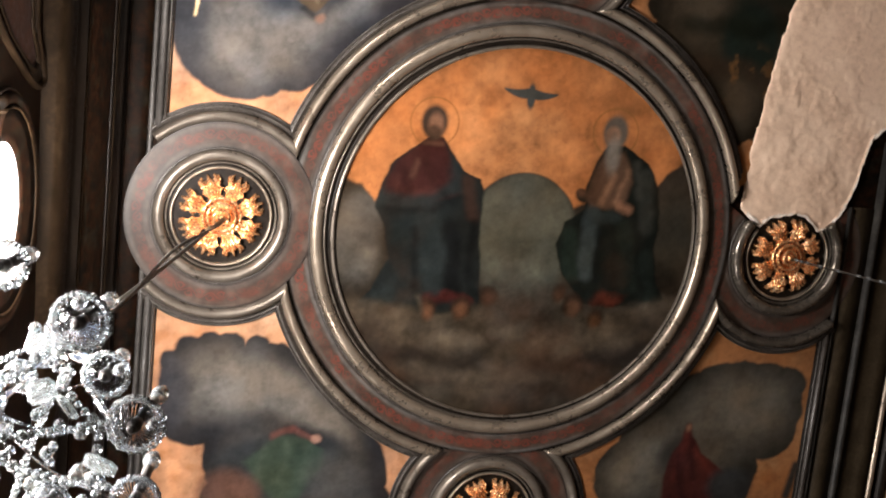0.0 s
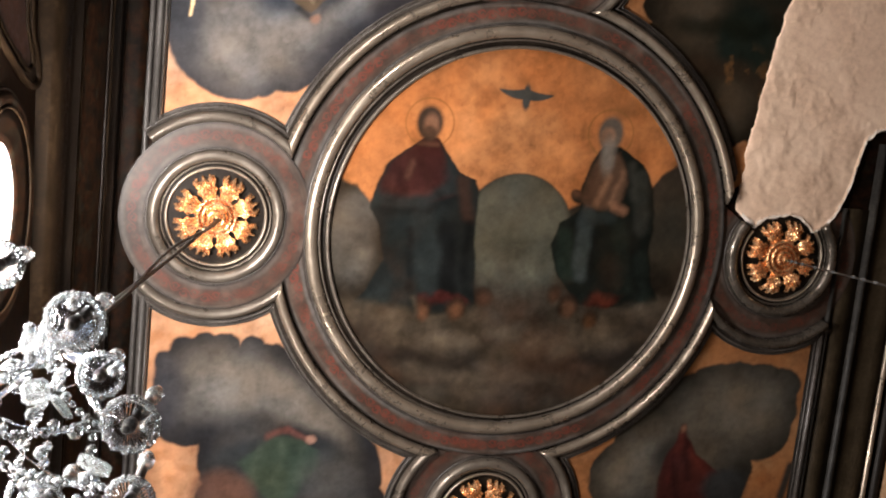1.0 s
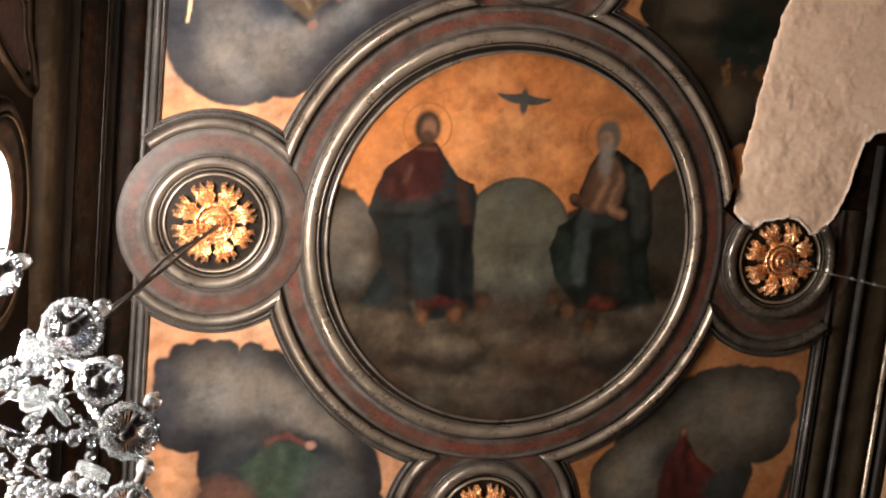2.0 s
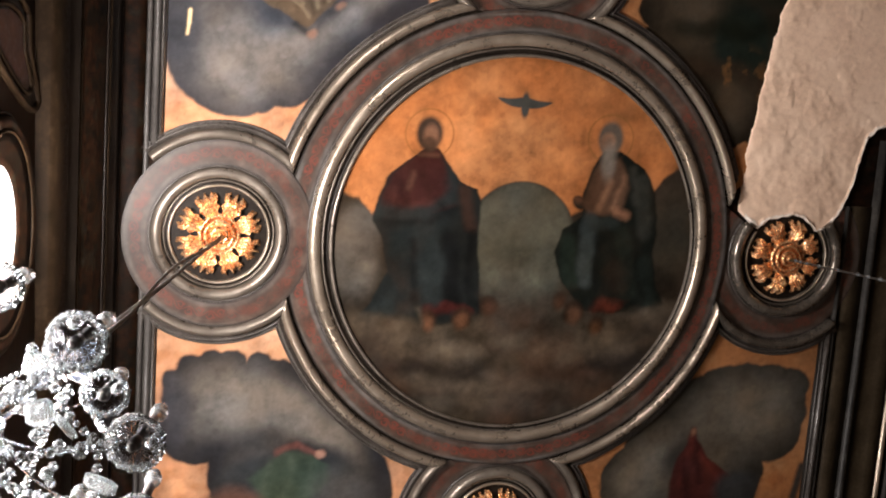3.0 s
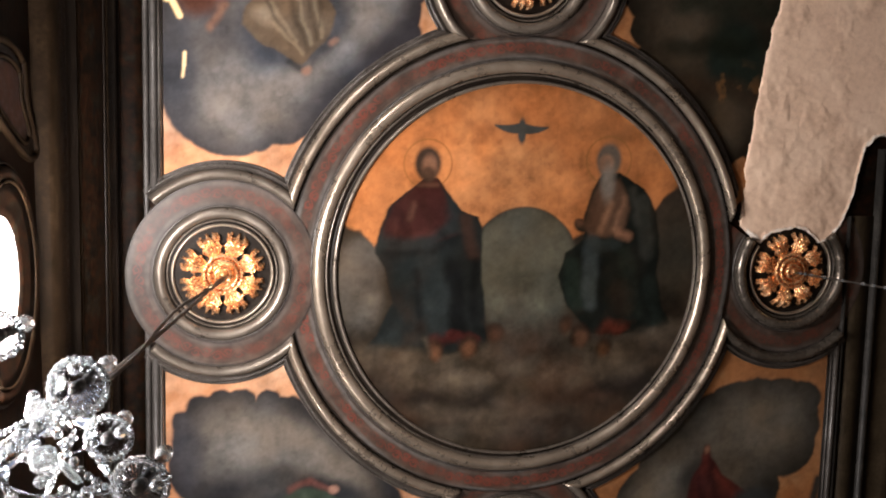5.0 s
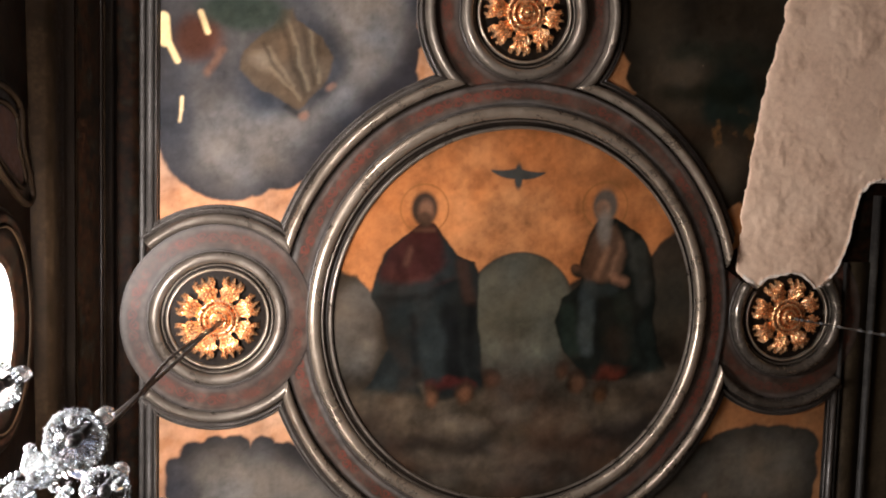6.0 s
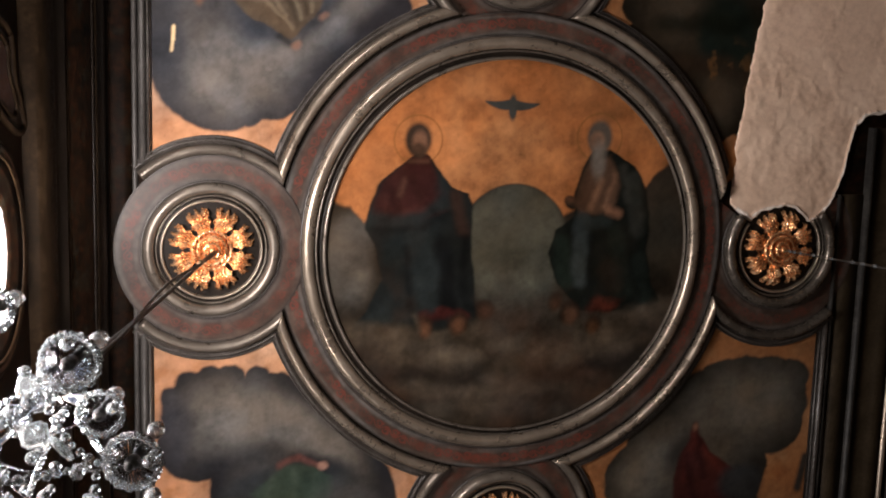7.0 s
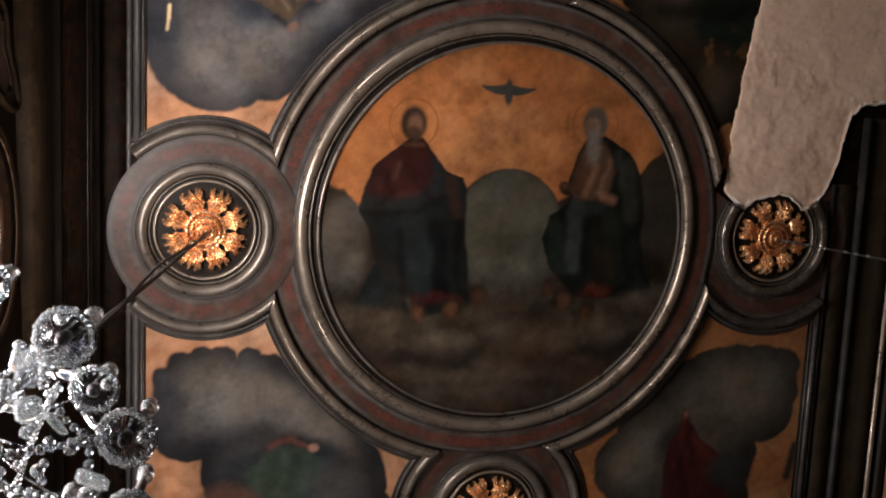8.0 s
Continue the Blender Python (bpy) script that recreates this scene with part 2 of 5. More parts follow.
# ---------------------------------------------------------------- soft brushes
def hash01(i, j, seed):
    h = (i.astype(np.int64) * 374761393 + j.astype(np.int64) * 668265263 + seed * 974634777) & 0x7FFFFFFF
    h = ((h ^ (h >> 13)) * 1274126177) & 0x7FFFFFFF
    return ((h ^ (h >> 16)) & 0xFFFF) / 65535.0


def cloud_noise(x, y, scale, seed=1, octaves=4):
    out, amp, tot = np.zeros_like(x), 1.0, 0.0
    for o in range(octaves):
        u, v = x * scale, y * scale
        i, j = np.floor(u), np.floor(v)
        a, b = u - i, v - j
        a, b = a * a * (3 - 2 * a), b * b * (3 - 2 * b)
        n = (hash01(i, j, seed + o) * (1 - a) + hash01(i + 1, j, seed + o) * a) * (1 - b) + \
            (hash01(i, j + 1, seed + o) * (1 - a) + hash01(i + 1, j + 1, seed + o) * a) * b
        out += amp * n
        tot += amp
        amp *= 0.5
        scale *= 2.03
    return out / tot


def soft_step(d, soft):
    t = np.clip(0.5 - d / (2 * soft), 0, 1)
    return t * t * (3 - 2 * t)


def spot(x, y, cx, cy, rx, ry, turn=0.0, soft=0.03):
    c, s = math.cos(radians(turn)), math.sin(radians(turn))
    u, v = (x - cx) * c + (y - cy) * s, -(x - cx) * s + (y - cy) * c
    d = (np.sqrt((u / rx) ** 2 + (v / ry) ** 2) - 1) * min(rx, ry)
    return soft_step(d, soft)


def robe(x, y, rows, soft=0.03):
    """A plain draped shape: rows of height, left and right edge, from the bottom up."""
    h = [r[0] for r in rows]
    lo, hi = np.interp(y, h, [r[1] for r in rows]), np.interp(y, h, [r[2] for r in rows])
    d = np.maximum(np.maximum(lo - x, x - hi), np.maximum(h[0] - y, y - h[-1]))
    return soft_step(d, soft)


def stroke(x, y, x0, y0, x1, y1, w, soft=0.02):
    dx, dy = x1 - x0, y1 - y0
    t = np.clip(((x - x0) * dx + (y - y0) * dy) / (dx * dx + dy * dy), 0, 1)
    return soft_step(np.hypot(x - x0 - t * dx, y - y0 - t * dy) - w, soft)


def lay(col, mask, rgb, amount=1.0):
    k = (mask * amount)[:, None]
    return col * (1 - k) + np.array(rgb) * k


def paint_sheet(name, x, y, z, faces, colour, gold, mat, parent=None):
    ob = mesh_object(name, np.stack([x, y, z], 1).tolist(), faces, mat, parent)
    at = ob.data.color_attributes.new("paint", "FLOAT_COLOR", "POINT")
    at.data.foreach_set("color", np.concatenate([np.clip(colour, 0.002, 1), gold[:, None]], 1).astype(np.float32).ravel())
    return ob


def grid_sheet(x0, x1, y0, y1, cell, keep):
    nx, ny = int((x1 - x0) / cell) + 1, int((y1 - y0) / cell) + 1
    gx, gy = np.meshgrid(x0 + cell * np.arange(nx), y0 + cell * np.arange(ny))
    x, y = gx.ravel(), gy.ravel()
    k = keep(x, y).reshape(ny, nx)
    ok = k[:-1, :-1] & k[1:, :-1] & k[:-1, 1:] & k[1:, 1:]
    j, i = np.nonzero(ok)
    a = j * nx + i
    f = np.stack([a, a + 1, a + nx + 1, a + nx], 1)
    used, inv = np.unique(f, return_inverse=True)
    return x[used], y[used], inv.reshape(-1, 4).tolist()


# ---------------------------------------------------------------- the room
def structure(ob, label, category):
    return tagged(ob, label, category, kind="structure")


def room_block(name, mat, x0, x1, y0, y1, z0, z1, label, category):
    bm = bmesh.new()
    box(bm, x0, x1, y0, y1, z0, z1)
    return structure(part(name, bm, mat, smooth=False), label, category)


Y0, Y1, X1 = -6.0, 7.0, 4.25
room_block("floor", FLOORSTONE, WALL_X - 0.45, X1 + 0.4, Y0 - 0.4, Y1 + 0.4, -0.2, 0.0, "grey stone church floor far below the ceiling", "floor")
room_block("wall_right", WALLPAINT, X1, X1 + 0.4, Y0, Y1, 0.0, 10.6, "dull ochre painted side wall under the cornice", "wall")
room_block("wall_front", WALLPAINT, WALL_X - 0.45, X1 + 0.4, Y0 - 0.4, Y0, 0.0, 10.6, "dull ochre painted end wall", "wall")
room_block("wall_back", WALLPAINT, WALL_X - 0.45, X1 + 0.4, Y1, Y1 + 0.4, 0.0, 10.6, "dull ochre painted end wall", "wall")


def arch_loop(y, r, sill, spring, n=24):
    pts = [(y + r, sill)]
    for i in range(n + 1):
        a = math.pi * i / n
        pts.append((y + r * math.cos(a), spring + r * math.sin(a)))
    return pts + [(y - r, sill)]


def window_wall():
    """Side wall with three round-arched openings that go right through it."""
    bm = bmesh.new()
    loops = [[(Y0, 0.0), (Y1, 0.0), (Y1, 10.2), (Y0, 10.2)]] + [arch_loop(y, WIN_R, WIN_SILL, WIN_Z) for y in WIN_Y]
    edges = []
    rings = []
    for lp in loops:
        vs = [bm.verts.new((WALL_X, y, z)) for y, z in lp]
        rings.append(vs)
        edges += [bm.edges.new((vs[i], vs[(i + 1) % len(vs)])) for i in range(len(vs))]
    bmesh.ops.triangle_fill(bm, edges=edges, use_beauty=True)
    front = list(bm.faces)
    back = {v: bm.verts.new((WALL_X - 0.45, v.co.y, v.co.z)) for r in rings for v in r}
    for f in front:
        bm.faces.new([back[v] for v in reversed(f.verts)])
    for r in rings:
        for i in range(len(r)):
            a, b = r[i], r[(i + 1) % len(r)]
            bm.faces.new((a, b, back[b], back[a]))
    bmesh.ops.recalc_face_normals(bm, faces=bm.faces)
    return structure(part("wall_left", bm, BROWN, smooth=False), "dark mottled painted wall pierced by small round-arched windows", "wall")


window_wall()


def window(i, y):
    """Pale stone reveal, glazing bars and panes in the opening."""
    root = structure(new("window_%d" % i), "small round-arched church window with pale stone reveal", "window")
    root.location = (WALL_X, y, WIN_SILL)
    h = WIN_Z - WIN_SILL
    outer = arch_loop(0, WIN_R - 0.002, 0, h)
    inner = arch_loop(0, WIN_R - 0.035, 0.035, h)
    v, f = [], []
    for lp, x in ((outer, -0.004), (inner, -0.03), (inner, -0.40), (outer, -0.44)):
        v += [(x, a, b) for a, b in lp]
    n = len(outer)
    for k in range(3):
        for j in range(n):
            f.append((k * n + j, (k + 1) * n + j, (k + 1) * n + (j + 1) % n, k * n + (j + 1) % n))
    mesh_object("reveal", v, f, STONE, root, False)
    bm = bmesh.new()
    for z in (0.7, 1.4, 2.1, 2.8, 3.5, 4.2):
        box(bm, -0.32, -0.30, -WIN_R + 0.04, WIN_R - 0.04, z - 0.012, z + 0.012)
    box(bm, -0.325, -0.305, -0.012, 0.012, 0.04, h + WIN_R - 0.04)
    part("glazing_bars", bm, DARKWOOD, root, smooth=False)
    return root


# first and third are unseen, added to house the side lamps
for i, wy in enumerate(WIN_Y):
    window(i + 1, wy)


def archivolt(y):
    """Moulded arch band round a window."""
    root = tagged(new("arch_moulding"), "dark brown moulded arch band round the window", "moulding", "arch mouldings")
    root.location = (WALL_X, y, WIN_Z)
    path = []
    for i in range(41):
        a = radians(-20 + 220 * i / 40)
        path.append(((0, 0, 0), (0, math.cos(a), math.sin(a)), (1, 0, 0)))
    for nm, prof, mat in (("splay", [(0.305, -0.01), (0.306, 0.004), (0.34, 0.010), (0.40, 0.020), (0.44, 0.034), (0.441, -0.01)], BROWN),
                          ("rust_line", bead(0.442, 0.458, 0.012, 0.030), TAN), ("outer_roll", bead(0.459, 0.515, 0.022, 0.02), BROWN), ("fillet", bead(0.517, 0.535, 0.02), DARKWOOD)):
        mesh_object(nm, *sweep(prof, path), mat, root)
    return root


for wy in WIN_Y:
    archivolt(wy)



def spandrel_ornament():
    """Curved three-sided moulding with a rust-red field in the corner between arch and cornice."""
    root = tagged(new("spandrel_ornament"), "grey moulded spandrel frame with rust-red painted field", "ornament")
    root.location = (WALL_X, 0, 0)
    ring = [(-0.60, 7.30), (-0.42, 7.36), (-0.21, 7.54), (-0.16, 7.40), (-0.25, 7.07), (-0.36, 6.78), (-0.48, 6.60), (-0.60, 6.62), (-0.66, 6.98)]
    n, pts = len(ring), []
    for i in range(n):
        p0, p1, p2, p3 = [Vector(ring[(i + k) % n]) for k in (-1, 0, 1, 2)]
        for j in range(6):
            t = j / 6
            pts.append(0.5 * (2 * p1 + (p2 - p0) * t + (2 * p0 - 5 * p1 + 4 * p2 - p3) * t * t + (3 * p1 - p0 - 3 * p2 + p3) * t ** 3))
    mid = sum(pts, Vector((0, 0))) / len(pts)
    for nm, k, r, mat in (("outer_moulding", 1.0, 0.018, TAN), ("inner_moulding", 0.72, 0.012, TAN)):
        bm = bmesh.new()
        loop = [mid + (p - mid) * k for p in pts]
        tube(bm, [(0.012, p.x, p.y) for p in loop + loop[:1]], r, 8)
        part(nm, bm, mat, root)
    for nm, k, d, mat in (("ground", 0.97, 0.008, DARKWOOD), ("rust_field", 0.62, 0.014, RUST)):
        bm = bmesh.new()
        top = [bm.verts.new((d, mid.x + (p.x - mid.x) * k, mid.y + (p.y - mid.y) * k)) for p in pts]
        bm.faces.new(top)
        low = [bm.verts.new((-0.01, v.co.y, v.co.z)) for v in top]
        for i in range(len(top)):
            bm.faces.new((top[i], low[i], low[(i + 1) % len(top)], top[(i + 1) % len(top)]))
        bmesh.ops.recalc_face_normals(bm, faces=bm.faces)
        part(nm, bm, mat, root, smooth=False)
    return root


spandrel_ornament()

# ---------------------------------------------------------------- the sloping ceiling
# own axes: x across, y towards the upper part of the pictures, z down into the room
CEIL = Matrix(((0.9891, 0.0146, 0.1464, 1.178), (0.0, -0.9951, 0.0992, 0.475), (0.1471, -0.0982, -0.9842, 9.138), (0, 0, 0, 1)))


def on_ceiling(ob, x=0.0, y=0.0, z=0.0, turn=0.0):
    ob.matrix_basis = CEIL @ pose(x, y, z, 0, 0, turn)
    return ob


bm = bmesh.new()
box(bm, -2.95, 3.6, -7.5, 7.5, -0.25, -0.002)
ceil_ob = on_ceiling(structure(part("ceiling", bm, BROWN, smooth=False), "sloping dark brown painted plaster ceiling", "ceiling"))

L_C, R_C, T_C, B_C = (-1.83, 0.0), (1.89, -0.03), (0.0, 1.86), (0.02, -1.87)


def straight(x, y0, y1, up=(0, 0, 1), side=(1, 0, 0)):
    return [((x, y0, 0), side, up), ((x, (y0 + y1) / 2, 0), side, up), ((x, y1, 0), side, up)]


def cornice_left():
    root = tagged(on_ceiling(new("cornice")), "stepped dark brown cornice with blue-grey roll moulding", "cornice", "ceiling cornices")
    ys = (-6.5, 6.5)
    for nm, prof, mat in (
            ("edge_roll", [(-2.248, -0.01), (-2.250, 0.016), (-2.258, 0.029), (-2.272, 0.031), (-2.279, 0.020), (-2.281, -0.01)], FILLETGREY),
            ("flat_board", [(-2.2815, -0.01), (-2.282, 0.012), (-2.330, 0.016), (-2.402, 0.016), (-2.4075, 0.012), (-2.408, -0.01)], BROWN),
            ("cove", [(-2.4085, 0.0), (-2.41, 0.03), (-2.424, 0.034), (-2.424, 0.12), (-2.43, 0.18), (-2.46, 0.21), (-2.46, 0.27), (-2.50, 0.27), (-2.60, 0.0)], DARKWOOD),
            ("frieze", [(-2.462, 0.27), (-2.468, 0.29), (-2.612, 0.755), (-2.70, 0.755)], BROWN),
            ("lower_step", [(-2.60, 0.757), (-2.60, 0.80), (-2.645, 0.83), (-2.66, 0.93), (-2.80, 0.93)], DARKWOOD),
            ("lower_strip", [(-2.645, 0.932), (-2.640, 0.95), (-2.690, 1.10), (-2.72, 1.12), (-2.92, 1.13)], TAN)):
        mesh_object(nm, *sweep(prof, straight(0, *ys)), mat, root)
    for x, z, r in ((-2.470, 0.30, 0.010), (-2.482, 0.35, 0.006), (-2.600, 0.71, 0.012)):
        prof = [(x + r * math.cos(radians(a)), z + r * math.sin(radians(a))) for a in range(-120, 121, 40)]
        mesh_object("fillet", *sweep(prof, straight(0, *ys)), TAN if r > 0.007 else DARKWOOD, root)
    return root


cornice_left()


def cornice_right():
    root = tagged(on_ceiling(new("cornice")), "dark brown ceiling border with thin grey beads", "cornice", "ceiling cornices")
    ys = (-6.5, 0.78)
    for nm, prof, mat in (
            ("inner_bead", bead(2.30, 2.335, 0.03), BLUEGREY), ("flat_board", [(2.337, -0.01), (2.337, 0.012), (2.50, 0.012), (2.50, -0.01)], BOARD),
            ("middle_bead", bead(2.502, 2.56, 0.045), BLUEGREY), ("hollow", [(2.562, -0.01), (2.562, 0.02), (2.62, 0.012), (2.70, 0.02), (2.76, 0.06), (2.76, -0.01)], BOARD),
            ("outer_bead", bead(2.762, 2.82, 0.075), ROLL), ("edge_roll", bead(2.83, 2.92, 0.09), DARKWOOD),
            ("drop_board", [(2.922, -0.01), (2.922, 0.16), (2.95, 0.2), (3.05, 0.24), (3.30, 0.24), (3.3, -0.01)], BUFF)):
        top = 0.33 if nm in ("inner_bead", "flat_board") else ys[1]
        mesh_object(nm, *sweep(prof, straight(0, ys[0], top)), mat, root)
    return root


cornice_right()


def border_fillet(x, y0, y1, edge):
    """Thin double fillet that closes a corner picture towards the cornice."""
    root = tagged(on_ceiling(new("border_fillet")), "thin brown and grey double fillet beside a ceiling picture", "moulding", "border fillets")
    w = 1 if x < 0 else -1
    for c, r, h, mat in ((0.0, 0.007, 0.016, DARKWOOD), (0.017, 0.009, 0.022, UMBER), (0.050, 0.022, 0.040, edge)):
        c = x - w * c
        mesh_object("fillet", *sweep(bead(c - r, c + r, h), straight(0, y0, y1)), mat, root)
    return root


border_fillet(-2.172, 0.50, 2.45, FILLETGREY)
border_fillet(-2.172, -2.45, -0.50, FILLETGREY)
border_fillet(2.235, -2.45, -0.52, UMBER)


def end_border(y):
    root = tagged(on_ceiling(new("end_border")), "dark brown moulded border across the ceiling", "moulding", "end borders")
    for a, b, h, mat in ((0.0, 0.05, 0.04, BLUEGREY), (0.06, 0.2, 0.03, DARKWOOD), (0.21, 0.27, 0.06, BLUEGREY)):
        s = 1 if y > 0 else -1
        path = [((x, y, 0), (0, s, 0), (0, 0, 1)) for x in (-2.25, 0, 2.29)]
        mesh_object("bead", *sweep(bead(a, b, h), path), mat, root)
    return root


end_border(2.47)
end_border(-2.47)


# ---------------------------------------------------------------- painted bands between the mouldings
def band(parent, r0, r1, a0, a1, z, seed, pitch):
    nr, na = 36, int(abs(a1 - a0) / 360 * 2 * math.pi * r1 / 0.004)
    aa, rr = np.meshgrid(np.radians(np.linspace(a0, a1, na + 1)), np.linspace(r0, r1, nr + 1))
    a, r = aa.ravel(), rr.ravel()
    x, y = r * np.cos(a), r * np.sin(a)
    mid, w = (r0 + r1) / 2, r1 - r0
    count = max(1, round(2 * math.pi * mid / pitch))
    n = cloud_noise(x + 20, y + 20, 9, seed)
    s, t = a * count / (2 * math.pi) + 0.10 * (n - 0.5), (r - mid) / w
    col = np.ones((len(x), 3)) * np.array((0.046, 0.029, 0.021))
    col = lay(col, np.clip((n - 0.42) * 3, 0, 1), (0.080, 0.052, 0.040))
    streak = cloud_noise(a * mid * 4, r * 60, 1.0, seed + 4, 3)
    edge = np.clip((np.abs(t) - 0.20) / 0.14, 0, 1)                        # streaky blue-grey margins
    col = lay(col, edge * np.clip((streak - 0.30) * 3, 0, 1), (0.098, 0.094, 0.088), 0.75 if mid > 1 else 0.40)
    speck = cloud_noise(x + 61, y + 33, 26, seed + 21, 3)
    col = col * (1 + 0.9 * (speck - 0.5))[:, None]
    rust = cloud_noise(x + 41, y + 13, 11, seed + 14, 4)
    col = lay(col, np.clip((rust - 0.5) * 4, 0, 1) * (1 - edge), (0.095, 0.030, 0.018), 0.6)
    turn = 2 * math.pi * s
    vine = np.exp(-((t - 0.12 * np.sin(turn)) * w / 0.0050) ** 2)          # a running stem with a curl and leaf in each bend
    f = s - np.floor(s)
    curl, leaf = np.zeros_like(x), np.zeros_like(x)
    for at, way in ((0.25, -1), (0.75, 1)):
        du, dv = (f - at) * 2 * math.pi * mid / count, (t - 0.06 * way) * w
        d, g = np.hypot(du, dv), np.arctan2(dv * way, du)
        curl += np.exp(-((d - 0.016 - 0.0022 * g) / 0.0042) ** 2)
        leaf += np.exp(-(np.hypot(du - 0.020, dv - 0.012 * way) / 0.0075) ** 2)
    wear = np.clip(cloud_noise(x + 3, y + 7, 6, seed + 9) * 3.4 - 0.8, 0.25, 1)
    col = lay(col, np.clip(0.9 * vine + curl + leaf, 0, 1) * wear, (0.155, 0.030, 0.018), 0.9 if mid > 1 else 0.55)
    col = lay(col, np.exp(-((np.abs(t) - 0.47) / 0.035) ** 2), (0.014, 0.011, 0.010), 0.75)
    col = col * 0.85
    faces = [(j * (na + 1) + i, j * (na + 1) + i + 1, (j + 1) * (na + 1) + i + 1, (j + 1) * (na + 1) + i) for j in range(nr) for i in range(na)]
    return paint_sheet("painted_band", x, y, np.full_like(x, z), faces, col, np.zeros_like(x), BAND, parent)


ROLL_IN, LOBE_IN = 1.4635, 0.562        # inner radii of the rolls that meet in mitres


def meet(far, r, other):
    """Angle, seen from one centre, at which circles of radius r and other cross."""
    return math.degrees(math.acos((far * far + r * r - other * other) / (2 * far * r)))


def mitred(name, profile, first, last, mat, parent, step=0.8):
    """A moulding along an arc; first(r) and last(r) give its end angles, so that it can meet a neighbour in a mitre."""
    k, n = len(profile), max(4, int(abs(last(profile[0][0]) - first(profile[0][0])) / step) + 1)
    v, f = [], []
    for i in range(n):
        for r, h in profile:
            t = radians(first(r) + (last(r) - first(r)) * i / (n - 1))
            v.append((r * math.cos(t), r * math.sin(t), h))
    for i in range(n - 1):
        f += [(i * k + j, (i + 1) * k + j, (i + 1) * k + j + 1, i * k + j + 1) for j in range(k - 1)]
    f += [tuple(range(k)), tuple(range(n * k - 1, (n - 1) * k - 1, -1))]
    return mesh_object(name, v, f, mat, parent)


def eccentric(ob):
    """The inner steps of the large frame are cut off centre, wide on the window side and narrow opposite."""
    for v in ob.data.vertices:
        k = max(0.0, (1.2265 - math.hypot(v.co.x, v.co.y)) / 0.0605)
        v.co.x += 0.030 * k
        v.co.y -= 0.016 * k
    return ob


def tondo_frame():
    root = tagged(on_ceiling(new("round_moulding")), "large round moulded frame with grey beads and a red stencilled band", "moulding")
    full = arc(0, 0, 0, 360 - 1.5, 1.5)
    eccentric(mesh_object("inner_bead", *sweep(bead(1.174, 1.190, 0.012, 0.020), full, True), SATIN, root))
    # dark paint in hollow and grooves carries part of their shade
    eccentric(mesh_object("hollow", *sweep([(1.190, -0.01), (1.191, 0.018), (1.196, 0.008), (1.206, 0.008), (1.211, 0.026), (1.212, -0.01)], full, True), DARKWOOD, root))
    eccentric(mesh_object("fillet", *sweep(bead(1.2125, 1.222, 0.010, 0.030), full, True), SATIN, root))
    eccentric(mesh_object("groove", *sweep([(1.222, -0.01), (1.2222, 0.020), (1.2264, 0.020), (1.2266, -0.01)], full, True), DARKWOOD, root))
    mesh_object("main_roll", *sweep(bead(1.2267, 1.300, 0.036, 0.034, 12), full, True), ROLL, root)
    mesh_object("outer_fillet", *sweep([(1.3005, -0.01), (1.301, 0.040), (1.307, 0.040), (1.312, 0.033), (1.313, -0.01)], full, True), UMBER, root)
    band(root, 1.311, 1.446, 0, 360, 0.030, 3, 0.128)
    for here, there in ((R_C, T_C), (T_C, L_C), (L_C, B_C), (B_C, R_C)):
        ax0, ax1 = math.degrees(math.atan2(here[1], here[0])), math.degrees(math.atan2(there[1], there[0]))
        ax1 += 360 if ax1 < ax0 else 0

        def first(r, c=here, ax=ax0):
            return ax + meet(math.hypot(*c), r, LOBE_IN + r - ROLL_IN)

        def last(r, c=there, ax=ax1):
            return ax - meet(math.hypot(*c), r, LOBE_IN + r - ROLL_IN)
        # groove shade is likewise put into the dark colour
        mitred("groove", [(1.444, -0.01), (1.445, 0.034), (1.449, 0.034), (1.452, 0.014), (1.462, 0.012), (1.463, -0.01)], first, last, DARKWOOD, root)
        mitred("outer_roll", bead(1.4635, 1.525, 0.044, 0.026, 12), first, last, ROLL, root)
        mitred("outer_step", [(1.5255, -0.01), (1.526, 0.022), (1.540, 0.020), (1.541, 0.030), (1.548, 0.034), (1.555, 0.030), (1.556, 0.010), (1.566, 0.010), (1.567, 0.020), (1.574, 0.020), (1.575, -0.01)], first, last, UMBER, root)
    return root


tondo_frame()


